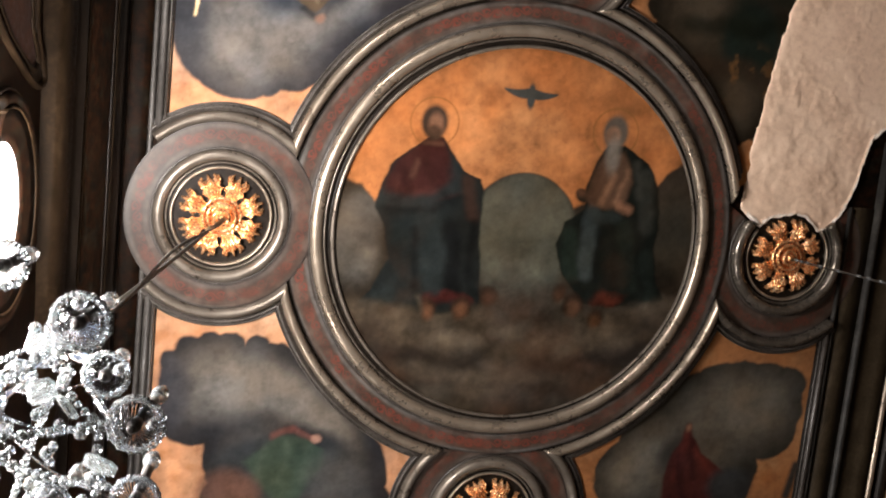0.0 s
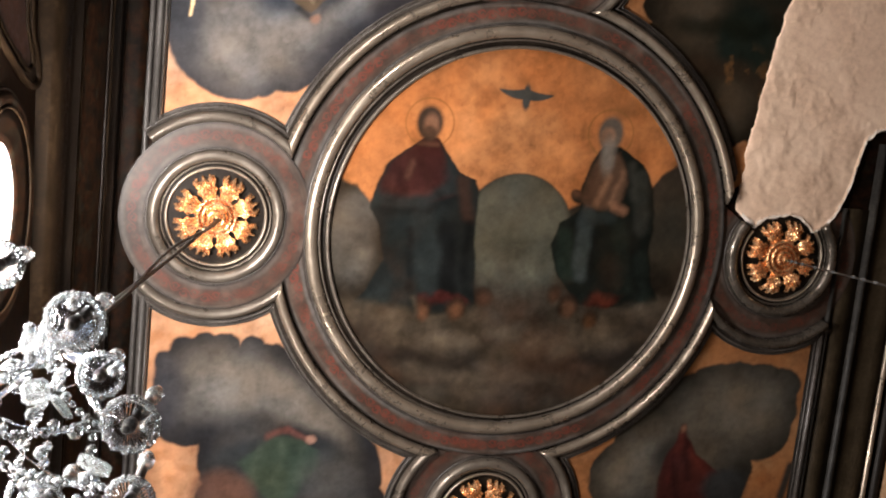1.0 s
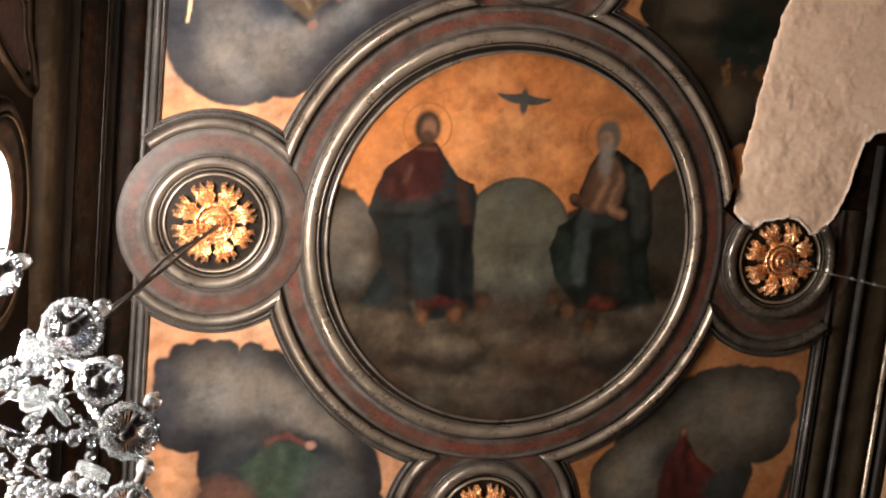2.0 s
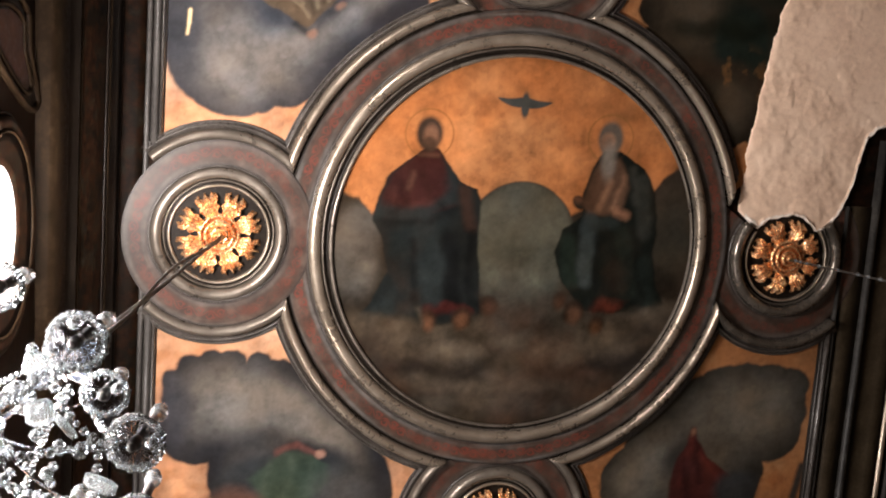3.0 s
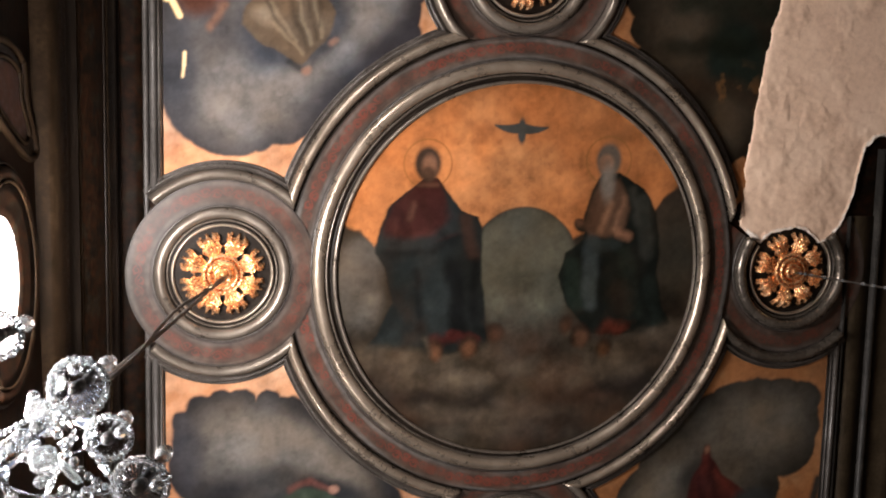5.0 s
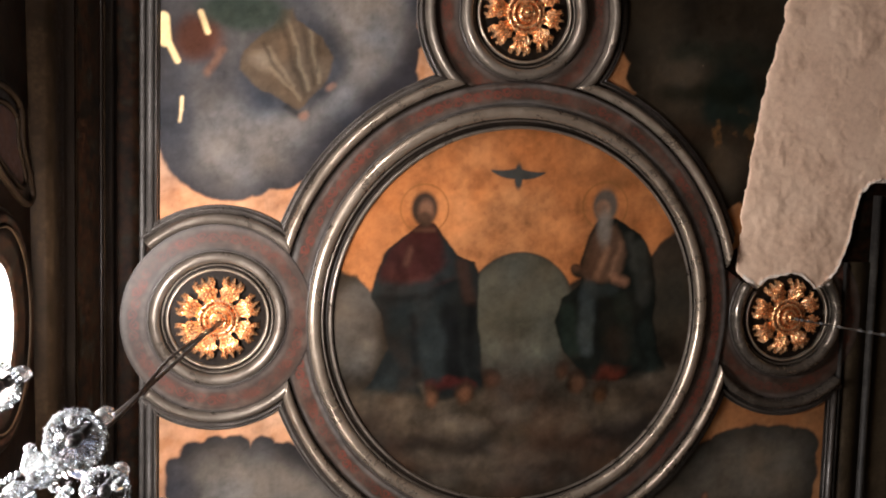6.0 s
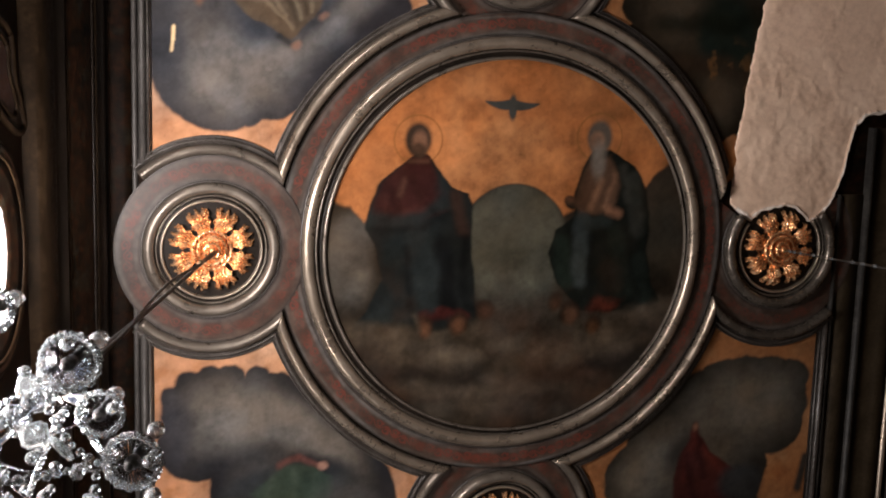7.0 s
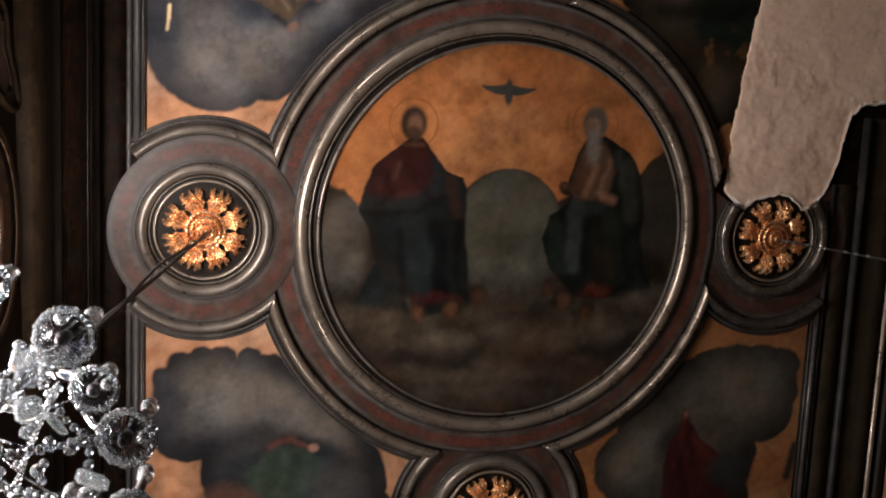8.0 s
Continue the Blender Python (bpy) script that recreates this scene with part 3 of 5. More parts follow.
def lobe_frame(c, turn, label, lost=(), lift=0.012, finish=None):
    """Small round frame that grows out of the large one; its open side faces the large frame."""
    root = tagged(on_ceiling(new("lobe_moulding"), c[0], c[1], 0, turn), label, "moulding", "lobe mouldings")
    full, shut = (arc(0, 0, lost[1], lost[0] + 360, 3), False) if lost else (arc(0, 0, 0, 357, 3), True)
    bm = bmesh.new()
    lathe(bm, [(0.30, -0.005), (0.30, 0.008), (0.12, 0.010)], 48)
    part("ground_disc", bm, DARKWOOD, root, smooth=False)
    mesh_object("inner_bead", *sweep(bead(0.284, 0.300, 0.012, 0.030), full, shut), CREST, root)
    # hollow painted dark to deepen its shade
    mesh_object("hollow", *sweep([(0.300, -0.01), (0.301, 0.024), (0.306, 0.012), (0.316, 0.012), (0.331, 0.014), (0.333, -0.01)], full, shut), DARKWOOD, root)
    mesh_object("middle_bead", *sweep(bead(0.315, 0.327, 0.012, 0.022), full, shut), SATIN, root)
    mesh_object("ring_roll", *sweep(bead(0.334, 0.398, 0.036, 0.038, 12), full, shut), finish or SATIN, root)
    mesh_object("outer_fillet", *sweep(bead(0.3985, 0.412, 0.006, lift), full, shut), UMBER, root)
    band(root, 0.412, 0.560, *((lost[1], lost[0] + 360) if lost else (0, 360)), lift, 11, 0.125)
    if lift > 0.02:
        mesh_object("band_edge", *sweep([(0.552, -0.01), (0.558, lift - 0.002), (0.5605, lift), (0.5615, lift - 0.004), (0.5618, -0.01)], full, shut), UMBER, root)
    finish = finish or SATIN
    far = math.hypot(*c)
    lean = math.degrees(math.atan2(-c[1], -c[0])) - turn          # where the large frame's centre lies
    lean = (lean + 180) % 360 - 180
    for s in (1, -1):
        if lost and s == -1:
            continue

        def first(r, s=s):
            return lean + s * meet(far, r, ROLL_IN + r - LOBE_IN)

        def last(r, s=s):
            return s * 133
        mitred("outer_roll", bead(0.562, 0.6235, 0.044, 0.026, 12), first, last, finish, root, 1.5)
        mitred("outer_step", [(0.624, -0.01), (0.6245, 0.022), (0.6385, 0.020), (0.6395, 0.030), (0.6465, 0.034), (0.6535, 0.030), (0.6545, 0.010), (0.6645, 0.010), (0.6655, 0.020), (0.6725, 0.020), (0.6735, -0.01)], first, last, UMBER, root, 1.5)
    return root


lobe_frame(L_C, 0, "small round grey moulded frame round a gilt rosette", lift=0.036)
# rolls of this lobe use the copy with shade in its colour
lobe_frame(R_C, 180, "small round moulded frame with shaded rolls half lost under bare plaster", (220, 325), finish=SHADED_ROLL)
lobe_frame(T_C, -90, "small round moulded frame above the large painting")
lobe_frame(B_C, 90, "small round moulded frame below the large painting")


def aged(x, y, col, seed):
    """Brush strokes, blotches, weave and fine cracks of old paint."""
    blot = cloud_noise(x + 8, y + 11, 6.5, seed, 3) - 0.5
    brush = cloud_noise((x + 0.45 * y) * 10 + 50, (y - 0.45 * x) * 34 + 90, 1.0, seed + 1, 3) - 0.5
    weave = cloud_noise(x * 1.0 + 8, y * 0.22 + 3, 55, seed + 2, 2) - 0.5
    crack = np.abs(cloud_noise(x + 31, y + 17, 14, seed + 3, 3) - 0.5)
    k = 1 + 0.75 * blot + 0.16 * brush + 0.10 * weave + 0.34 * (cloud_noise(x + 19, y + 4, 30, seed + 8, 3) - 0.5) - 0.12 * np.exp(-(crack / 0.012) ** 2)
    tint = 1 + (cloud_noise(x + 2, y + 5, 4.5, seed + 6, 3) - 0.5)[:, None] * np.array((0.22, -0.02, -0.30))
    return col * np.clip(k, 0.45, 1.6)[:, None] * tint


def joined(quads, count):
    """For each quad, a number that it shares with all the quads it is joined to."""
    owner = list(range(count))

    def find(v):
        while owner[v] != v:
            owner[v] = owner[owner[v]]
            v = owner[v]
        return v
    for a, b, c, d in quads.tolist():
        r = find(a)
        for v in (b, c, d):
            owner[find(v)] = r
    return np.array([find(v) for v in quads[:, 0].tolist()])


def paint_parts(names, region, x, y, faces, col, gold, root):
    """Splits a painted sheet into its painted fields, edge to edge."""
    fa = np.array(faces)
    owner = region[fa[:, 0]]
    for i, nm in enumerate(names):
        mine = fa[owner == i]
        if not len(mine):
            continue
        ids = joined(mine, len(x))
        kinds, counts = np.unique(ids, return_counts=True)
        main = kinds[np.argmax(counts)]
        for kd, ct in zip(kinds, counts):                 # crumbs of a few cells stay with the largest field
            if ct < 60:
                ids[ids == kd] = main
        for kd in np.unique(ids):
            used, inv = np.unique(mine[ids == kd], return_inverse=True)
            paint_sheet(nm, x[used], y[used], np.full(len(used), 0.004), inv.reshape(-1, 4).tolist(), col[used], gold[used], PAINT, root)


# ---------------------------------------------------------------- the round painting
def tondo_painting():
    x, y, f = grid_sheet(-1.24, 1.24, -1.24, 1.24, 0.005, lambda a, b: np.hypot(a - 0.026, b + 0.014) < 1.184)
    w1, w2 = cloud_noise(x + 5, y + 5, 7, 21) - 0.5, cloud_noise(x + 9, y + 2, 7, 22) - 0.5
    p, q = x + 0.035 * w1, y + 0.035 * w2
    n1, n2 = cloud_noise(x + 4, y + 4, 2.2, 5), cloud_noise(x + 4, y + 4, 11, 6)
    col = np.ones((len(x), 3)) * np.array((0.35, 0.128, 0.043))
    col = lay(col, np.clip((n1 - 0.4) * 2.5, 0, 1), (0.46, 0.195, 0.075))
    col = lay(col, np.clip((n2 - 0.55) * 4, 0, 1), (0.24, 0.092, 0.033), 0.6)
    n3 = cloud_noise(x + 1, y + 8, 5, 27)
    col = lay(col, np.clip((n3 - 0.52) * 5, 0, 1) * np.clip((y - 0.3) / 0.5, 0, 1), (0.21, 0.080, 0.028), 0.6)          # rubbed leaf towards the rim
    gold = np.ones_like(x)
    # lower clouds
    edge = np.interp(x, [-1.2, -1.1, -1.0, -0.92, -0.3, 0.40, 0.9, 0.97, 1.05, 1.2], [0.28, 0.27, 0.25, 0.16, 0.16, 0.20, 0.34, 0.44, 0.52, 0.58])
    m = soft_step(edge - 0 * q + (q - 2 * edge + 0.05 * w1), 0.02)
    m = np.maximum(m, spot(x + 0.01 * w1, y + 0.01 * w2, 0.04, 0.00, 0.375, 0.392, 0, 0.012))
    col = lay(col, m, (0.023, 0.017, 0.012))
    gold *= 1 - m
    col = lay(col, m * np.clip((n1 - 0.35) * 3, 0, 1), (0.044, 0.033, 0.022), 0.7)
    for cx, cy, rx, ry, c, k in ((-1.02, -0.12, 0.16, 0.26, (0.096, 0.081, 0.064), 0.8), (-0.95, 0.12, 0.16, 0.10, (0.085, 0.077, 0.066), 0.7),
                                 (0.05, -0.02, 0.33, 0.40, (0.055, 0.052, 0.038), 1.0), (1.06, 0.10, 0.14, 0.30, (0.034, 0.028, 0.019), 0.8),
                                 (-0.62, -0.66, 0.22, 0.11, (0.058, 0.043, 0.030), 0.7), (-0.28, -0.62, 0.16, 0.09, (0.052, 0.039, 0.027), 0.6),
                                 (0.45, -0.66, 0.26, 0.12, (0.058, 0.043, 0.030), 0.7), (0.80, -0.55, 0.20, 0.10, (0.052, 0.039, 0.027), 0.6),
                                 (-0.1, -0.88, 0.5, 0.05, (0.066, 0.049, 0.035), 0.7), (0.1, -1.02, 0.5, 0.10, (0.045, 0.036, 0.028), 0.7),
                                 (0.08, -0.52, 0.24, 0.10, (0.05, 0.04, 0.03), 0.7)):
        col = lay(col, spot(p, q, cx, cy, rx, ry, 0, 0.05) * m, c, k)
    for cx, cy, rx, ry in ((-0.78, -0.66, 0.17, 0.10), (-0.48, -0.70, 0.20, 0.11), (-0.20, -0.62, 0.14, 0.09), (0.36, -0.66, 0.18, 0.11), (0.62, -0.70, 0.20, 0.12), (0.90, -0.52, 0.15, 0.10)):
        col = lay(col, spot(p, q, cx, cy + 0.03, rx, ry, 0, 0.07) * m, (0.072, 0.053, 0.036), 0.55)      # billows, lit tops over dark hollows
        col = lay(col, spot(p, q, cx, cy - 0.09, rx * 0.9, ry * 0.45, 0, 0.05) * m, (0.014, 0.010, 0.008), 0.7)
    col = lay(col, spot(x, y, 0.04, 0.03, 0.345, 0.36, 0, 0.03) * m, (0.070, 0.065, 0.046), 0.9)
    for i in range(26):                       # smoky streaks and puffs
        a, c = -1.05 + 0.083 * i, -0.62 - 0.40 * abs(math.sin(1.7 * i))
        col = lay(col, spot(p, q, a, c, 0.13 + 0.05 * math.sin(3 * i), 0.035 + 0.02 * math.cos(2 * i), 8 * math.sin(5 * i), 0.035) * m, ((0.056, 0.041, 0.027), (0.014, 0.010, 0.008), (0.044, 0.024, 0.015))[i % 3], 0.5)
    for cx, cy, rx, ry, k in ((0.0, -1.02, 0.42, 0.14, 0.4), (-0.92, -0.76, 0.16, 0.12, 0.5), (-0.66, -0.70, 0.17, 0.13, 0.8), (-0.30, -0.74, 0.19, 0.14, 0.9), (0.02, -0.66, 0.15, 0.10, 0.5),
                              (0.36, -0.74, 0.20, 0.13, 0.8), (0.64, -0.70, 0.14, 0.10, 0.6), (0.80, -0.52, 0.17, 0.11, 0.8), (0.98, -0.40, 0.12, 0.10, 0.5), (-0.45, -0.92, 0.22, 0.08, 0.5), (0.40, -0.96, 0.24, 0.08, 0.4)):
        puff = spot(p + 0.03 * w2, q + 0.03 * w1, cx, cy, rx, ry, 0, 0.016) * m          # rounded puffs, crisp at the top and lost below
        col = lay(col, puff, (0.026, 0.019, 0.014), 0.5 * k)
        col = lay(col, puff * spot(p, q, cx - 0.02, cy + 0.35 * ry, rx * 0.9, ry * 0.62, 0, 0.06), (0.088, 0.068, 0.047), k)
    # two plain draped shapes seated on the clouds
    left = robe(p, q, ((-0.53, -1.00, -0.20), (-0.41, -0.90, -0.19), (-0.20, -0.80, -0.21), (-0.02, -0.845, -0.24), (0.118, -0.91, -0.235), (0.26, -0.89, -0.23), (0.335, -0.86, -0.26), (0.376, -0.84, -0.37), (0.42, -0.80, -0.40), (0.50, -0.70, -0.467), (0.57, -0.61, -0.53)), 0.012)
    right = robe(p, q, ((-0.43, 0.50, 1.13), (-0.36, 0.44, 1.06), (-0.25, 0.345, 1.00), (-0.05, 0.285, 0.945), (0.09, 0.32, 0.955), (0.19, 0.43, 0.95), (0.30, 0.42, 0.93), (0.36, 0.43, 0.917), (0.45, 0.46, 0.87), (0.51, 0.48, 0.83), (0.56, 0.51, 0.75), (0.62, 0.55, 0.66)), 0.012)
    right = np.maximum(right, spot(p, q, 0.41, 0.27, 0.055, 0.04, -30, 0.014))
    col, gold = lay(col, left, (0.011, 0.012, 0.011)), gold * (1 - left)
    col = lay(col, robe(p, q, ((0.14, -0.83, -0.60), (0.22, -0.87, -0.40), (0.30, -0.86, -0.40), (0.40, -0.80, -0.43), (0.50, -0.69, -0.49), (0.57, -0.62, -0.53)), 0.03) * left, (0.037, 0.0105, 0.0088), 0.95)
    blue, deep, dark = (0.0155, 0.0185, 0.0175), (0.011, 0.013, 0.0122), (0.005, 0.005, 0.005)
    for x0, y0, x1, y1, w, c, k in (
            (-0.88, 0.17, -0.62, 0.16, 0.045, blue, 0.9), (-0.62, 0.16, -0.44, 0.25, 0.045, blue, 0.9), (-0.44, 0.25, -0.41, 0.46, 0.040, blue, 0.8),
            (-0.80, 0.05, -0.50, 0.08, 0.04, deep, 0.8), (-0.58, 0.06, -0.50, -0.30, 0.085, blue, 0.75), (-0.74, 0.04, -0.70, -0.30, 0.055, deep, 0.8),
            (-0.86, -0.44, -0.50, -0.40, 0.05, blue, 0.5), (-0.66, -0.02, -0.62, -0.36, 0.014, dark, 0.8), (-0.42, 0.02, -0.36, -0.36, 0.05, dark, 0.8),
            (-0.84, 0.11, -0.56, 0.11, 0.012, dark, 0.7), (-0.54, 0.13, -0.40, 0.20, 0.012, dark, 0.7), (-0.34, 0.32, -0.29, 0.10, 0.045, (0.034, 0.018, 0.013), 0.9),
            (-0.29, 0.05, -0.27, -0.30, 0.03, dark, 0.7), (-0.70, 0.32, -0.66, 0.42, 0.008, (0.13, 0.062, 0.037), 0.6), (-0.60, 0.45, -0.56, 0.28, 0.012, (0.024, 0.008, 0.006), 0.8),
            (-0.76, 0.36, -0.72, 0.24, 0.014, (0.022, 0.007, 0.006), 0.8), (-0.66, 0.22, -0.55, 0.24, 0.014, (0.070, 0.022, 0.016), 0.5), (-0.80, 0.30, -0.78, 0.24, 0.016, (0.075, 0.026, 0.018), 0.5)):
        col = lay(col, stroke(p + 0.05 * w2, q + 0.05 * w1, x0, y0, x1, y1, w, 0.035) * left, c, k)
    col, gold = lay(col, right, (0.008, 0.009, 0.007)), gold * (1 - right)
    col = lay(col, robe(p, q, ((0.20, 0.47, 0.68), (0.27, 0.44, 0.72), (0.38, 0.46, 0.74), (0.50, 0.50, 0.70), (0.57, 0.54, 0.66)), 0.03) * right, (0.095, 0.049, 0.028), 0.9)
    tan, shade = (0.19, 0.098, 0.055), (0.055, 0.028, 0.017)
    for x0, y0, x1, y1, w, c, k in (
            (0.38, 0.29, 0.46, 0.25, 0.022, (0.055, 0.028, 0.017), 0.9), (0.37, 0.30, 0.39, 0.28, 0.012, (0.12, 0.055, 0.030), 0.8), (0.50, 0.44, 0.47, 0.30, 0.018, shade, 0.8), (0.60, 0.40, 0.54, 0.24, 0.022, tan, 0.7),
            (0.70, 0.44, 0.63, 0.24, 0.016, tan, 0.7), (0.66, 0.42, 0.58, 0.22, 0.010, shade, 0.8), (0.55, 0.40, 0.50, 0.24, 0.010, shade, 0.7), (0.66, 0.225, 0.74, 0.21, 0.024, (0.24, 0.115, 0.065), 0.9),
            (0.49, 0.16, 0.485, -0.24, 0.050, (0.032, 0.039, 0.038), 0.85), (0.53, 0.14, 0.66, 0.15, 0.035, (0.022, 0.028, 0.026), 0.8), (0.55, 0.05, 0.56, -0.28, 0.014, dark, 0.7),
            (0.36, 0.02, 0.40, -0.24, 0.05, (0.013, 0.019, 0.014), 0.8), (0.82, 0.42, 0.88, 0.10, 0.05, (0.030, 0.030, 0.024), 0.7), (0.75, 0.50, 0.80, 0.30, 0.022, (0.038, 0.036, 0.029), 0.7),
            (0.72, 0.08, 0.80, -0.30, 0.06, (0.013, 0.016, 0.012), 0.7), (0.90, -0.10, 0.98, -0.34, 0.05, (0.015, 0.019, 0.015), 0.7)):
        col = lay(col, stroke(p + 0.04 * w2, q + 0.04 * w1, x0, y0, x1, y1, w, 0.028) * right, c, k)
    for cx, cy, c in ((-0.590, 0.66, (0.034, 0.022, 0.016)), (0.585, 0.69, (0.085, 0.066, 0.051))):
        d = np.hypot(x - cx, y - cy)
        col = lay(col, np.exp(-((d - 0.150) / 0.006) ** 2) * (1 - left) * (1 - right), (0.20, 0.085, 0.025), 0.75)
        col = lay(col, spot(x, y, cx, cy, 0.082, 0.105, 0, 0.018), c)
    col = lay(col, spot(x, y, -0.580, 0.645, 0.046, 0.068, 0, 0.02), (0.17, 0.085, 0.05))
    col = lay(col, spot(x, y, 0.570, 0.675, 0.045, 0.05, 0, 0.02), (0.23, 0.125, 0.075))
    col = lay(col, spot(x, y, -0.585, 0.598, 0.046, 0.046, 0, 0.02), (0.036, 0.022, 0.015), 0.85)
    col = lay(col, stroke(x, y, -0.645, 0.53, -0.53, 0.53, 0.012, 0.015) * left, (0.10, 0.05, 0.03), 0.6)
    col = lay(col, spot(x, y, 0.565, 0.66, 0.040, 0.050, 0, 0.02), (0.14, 0.075, 0.046), 0.8)
    col = lay(col, spot(x, y, 0.585, 0.555, 0.044, 0.105, 0, 0.03), (0.20, 0.165, 0.13), 0.85)
    # small warm smudges among the clouds
    for cx, cy, rx, ry in ((-0.92, -0.56, 0.16, 0.09), (-0.70, -0.60, 0.18, 0.10), (-0.42, -0.63, 0.20, 0.10), (-0.18, -0.56, 0.12, 0.08), (0.40, -0.58, 0.16, 0.09), (0.66, -0.56, 0.16, 0.11), (0.92, -0.50, 0.18, 0.10), (1.08, -0.44, 0.10, 0.08)):
        veil = spot(p + 0.04 * w2, q + 0.04 * w1, cx, cy, rx, ry, 0, 0.045)          # cloud that drifts over the hems
        col = lay(col, veil, (0.036, 0.027, 0.019), 0.9)
        col = lay(col, spot(p, q, cx - 0.02, cy + 0.03, rx * 0.6, ry * 0.5, 0, 0.05), (0.070, 0.054, 0.037), 0.55)
    for cx, cy, rx, ry, k in ((-0.70, -0.70, 0.17, 0.12, 0.8), (-0.34, -0.74, 0.21, 0.13, 1.0), (0.36, -0.72, 0.21, 0.13, 0.8), (0.72, -0.66, 0.18, 0.12, 0.9), (-0.05, -0.95, 0.40, 0.05, 0.6), (-0.96, -0.60, 0.12, 0.09, 0.5), (1.00, -0.46, 0.12, 0.09, 0.6)):
        puff = spot(p + 0.05 * w2, q + 0.05 * w1, cx, cy, rx, ry, 0, 0.022)           # billows in front, lit on top and dark beneath
        col = lay(col, spot(p, q, cx, cy - 0.7 * ry, rx * 1.1, ry * 0.7, 0, 0.06), (0.010, 0.007, 0.006), 0.6 * k)
        col = lay(col, puff, (0.030, 0.022, 0.016), 0.6 * k)
        col = lay(col, puff * spot(p, q, cx - 0.02, cy + 0.30 * ry, rx * 0.85, ry * 0.6, 0, 0.07), (0.084, 0.064, 0.044), 0.9 * k)
    col = lay(col, stroke(x + 0.10 * w1, y + 0.10 * w2, -0.52, -0.46, -0.40, -0.40, 0.026, 0.03), (0.050, 0.011, 0.009), 0.85)
    col = lay(col, stroke(x + 0.10 * w1, y + 0.10 * w2, -0.40, -0.40, -0.27, -0.45, 0.026, 0.03), (0.050, 0.011, 0.009), 0.85)
    col = lay(col, spot(x + 0.12 * w1, y + 0.12 * w2, 0.665, -0.385, 0.095, 0.034, 14, 0.03), (0.115, 0.024, 0.013), 0.85)
    for cx, cy, r, c in ((-0.516, -0.513, 0.046, (0.140, 0.064, 0.033)), (-0.304, -0.502, 0.050, (0.140, 0.062, 0.031)), (-0.133, -0.405, 0.046, (0.078, 0.033, 0.018)), (0.436, -0.455, 0.056, (0.115, 0.054, 0.028)),
                         (0.606, -0.53, 0.042, (0.105, 0.048, 0.022)), (0.335, -0.37, 0.040, (0.060, 0.026, 0.013))):
        col = lay(col, spot(p, q, cx, cy + 0.014, r * 1.25, r * 1.4, 0, 0.02), (0.026, 0.014, 0.009), 0.85)
        col = lay(col, spot(p, q, cx, cy - 0.010, r * 0.78, r * 0.9, 0, 0.032), c, 0.75)
    for x0, y0, x1, y1 in ((-0.58, -0.44, -0.56, -0.52), (-0.44, -0.56, -0.36, -0.54), (0.50, -0.50, 0.48, -0.62), (0.63, -0.60, 0.60, -0.72), (0.36, -0.42, 0.33, -0.52)):
        col = lay(col, stroke(p, q, x0, y0, x1, y1, 0.012, 0.025), (0.062, 0.048, 0.032), 0.6)
    mott = (cloud_noise(x + 12, y + 6, 4.0, 91, 5) - 0.5) * 1.5 + (cloud_noise(x + 2, y + 16, 13, 92, 4) - 0.5) * 0.9
    low = np.clip((0.1 - y) / 0.5, 0.25, 1)
    veil = np.where(gold < 0.5, 0.80 * np.clip(1 + mott * low, 0.35, 2.0), 1.0)
    col = col * veil[:, None]
    warm = np.clip((cloud_noise(x + 7, y + 23, 3.0, 93, 4) - 0.5) * 5, 0, 1) * np.where(gold < 0.5, low, 0)
    col = lay(col, warm, (0.040, 0.020, 0.012), 0.45)
    # plain dark winged sliver on the gold
    span = np.clip(np.abs(x) / 0.178, 0, 1)
    k = soft_step(np.abs(y - (0.886 - 0.03 * x + 0.012 * span ** 2 - 0.010 * np.sin(math.pi * span))) - 0.036 * (1 - span) ** 0.6, 0.007) * (span < 0.995)
    k = np.maximum(k, spot(x, y, 0.003, 0.868, 0.028, 0.080, 0, 0.008))
    col, gold = lay(col, k, (0.035, 0.034, 0.030)), gold * (1 - k)
    col = aged(x, y, col, 31)
    root = tagged(on_ceiling(new("round_painting")), "round ceiling painting of plain robed shapes and clouds on gold", "painting")
    region = np.where(gold > 0.5, 0, 1)
    region[left > 0.5] = 2
    region[right > 0.5] = 3
    region[k > 0.5] = 4
    paint_parts(("gold_ground", "cloud_bank", "draped_shape", "draped_shape", "winged_shape"), region, x, y, f, col, gold, root)
    return root


tondo_painting()


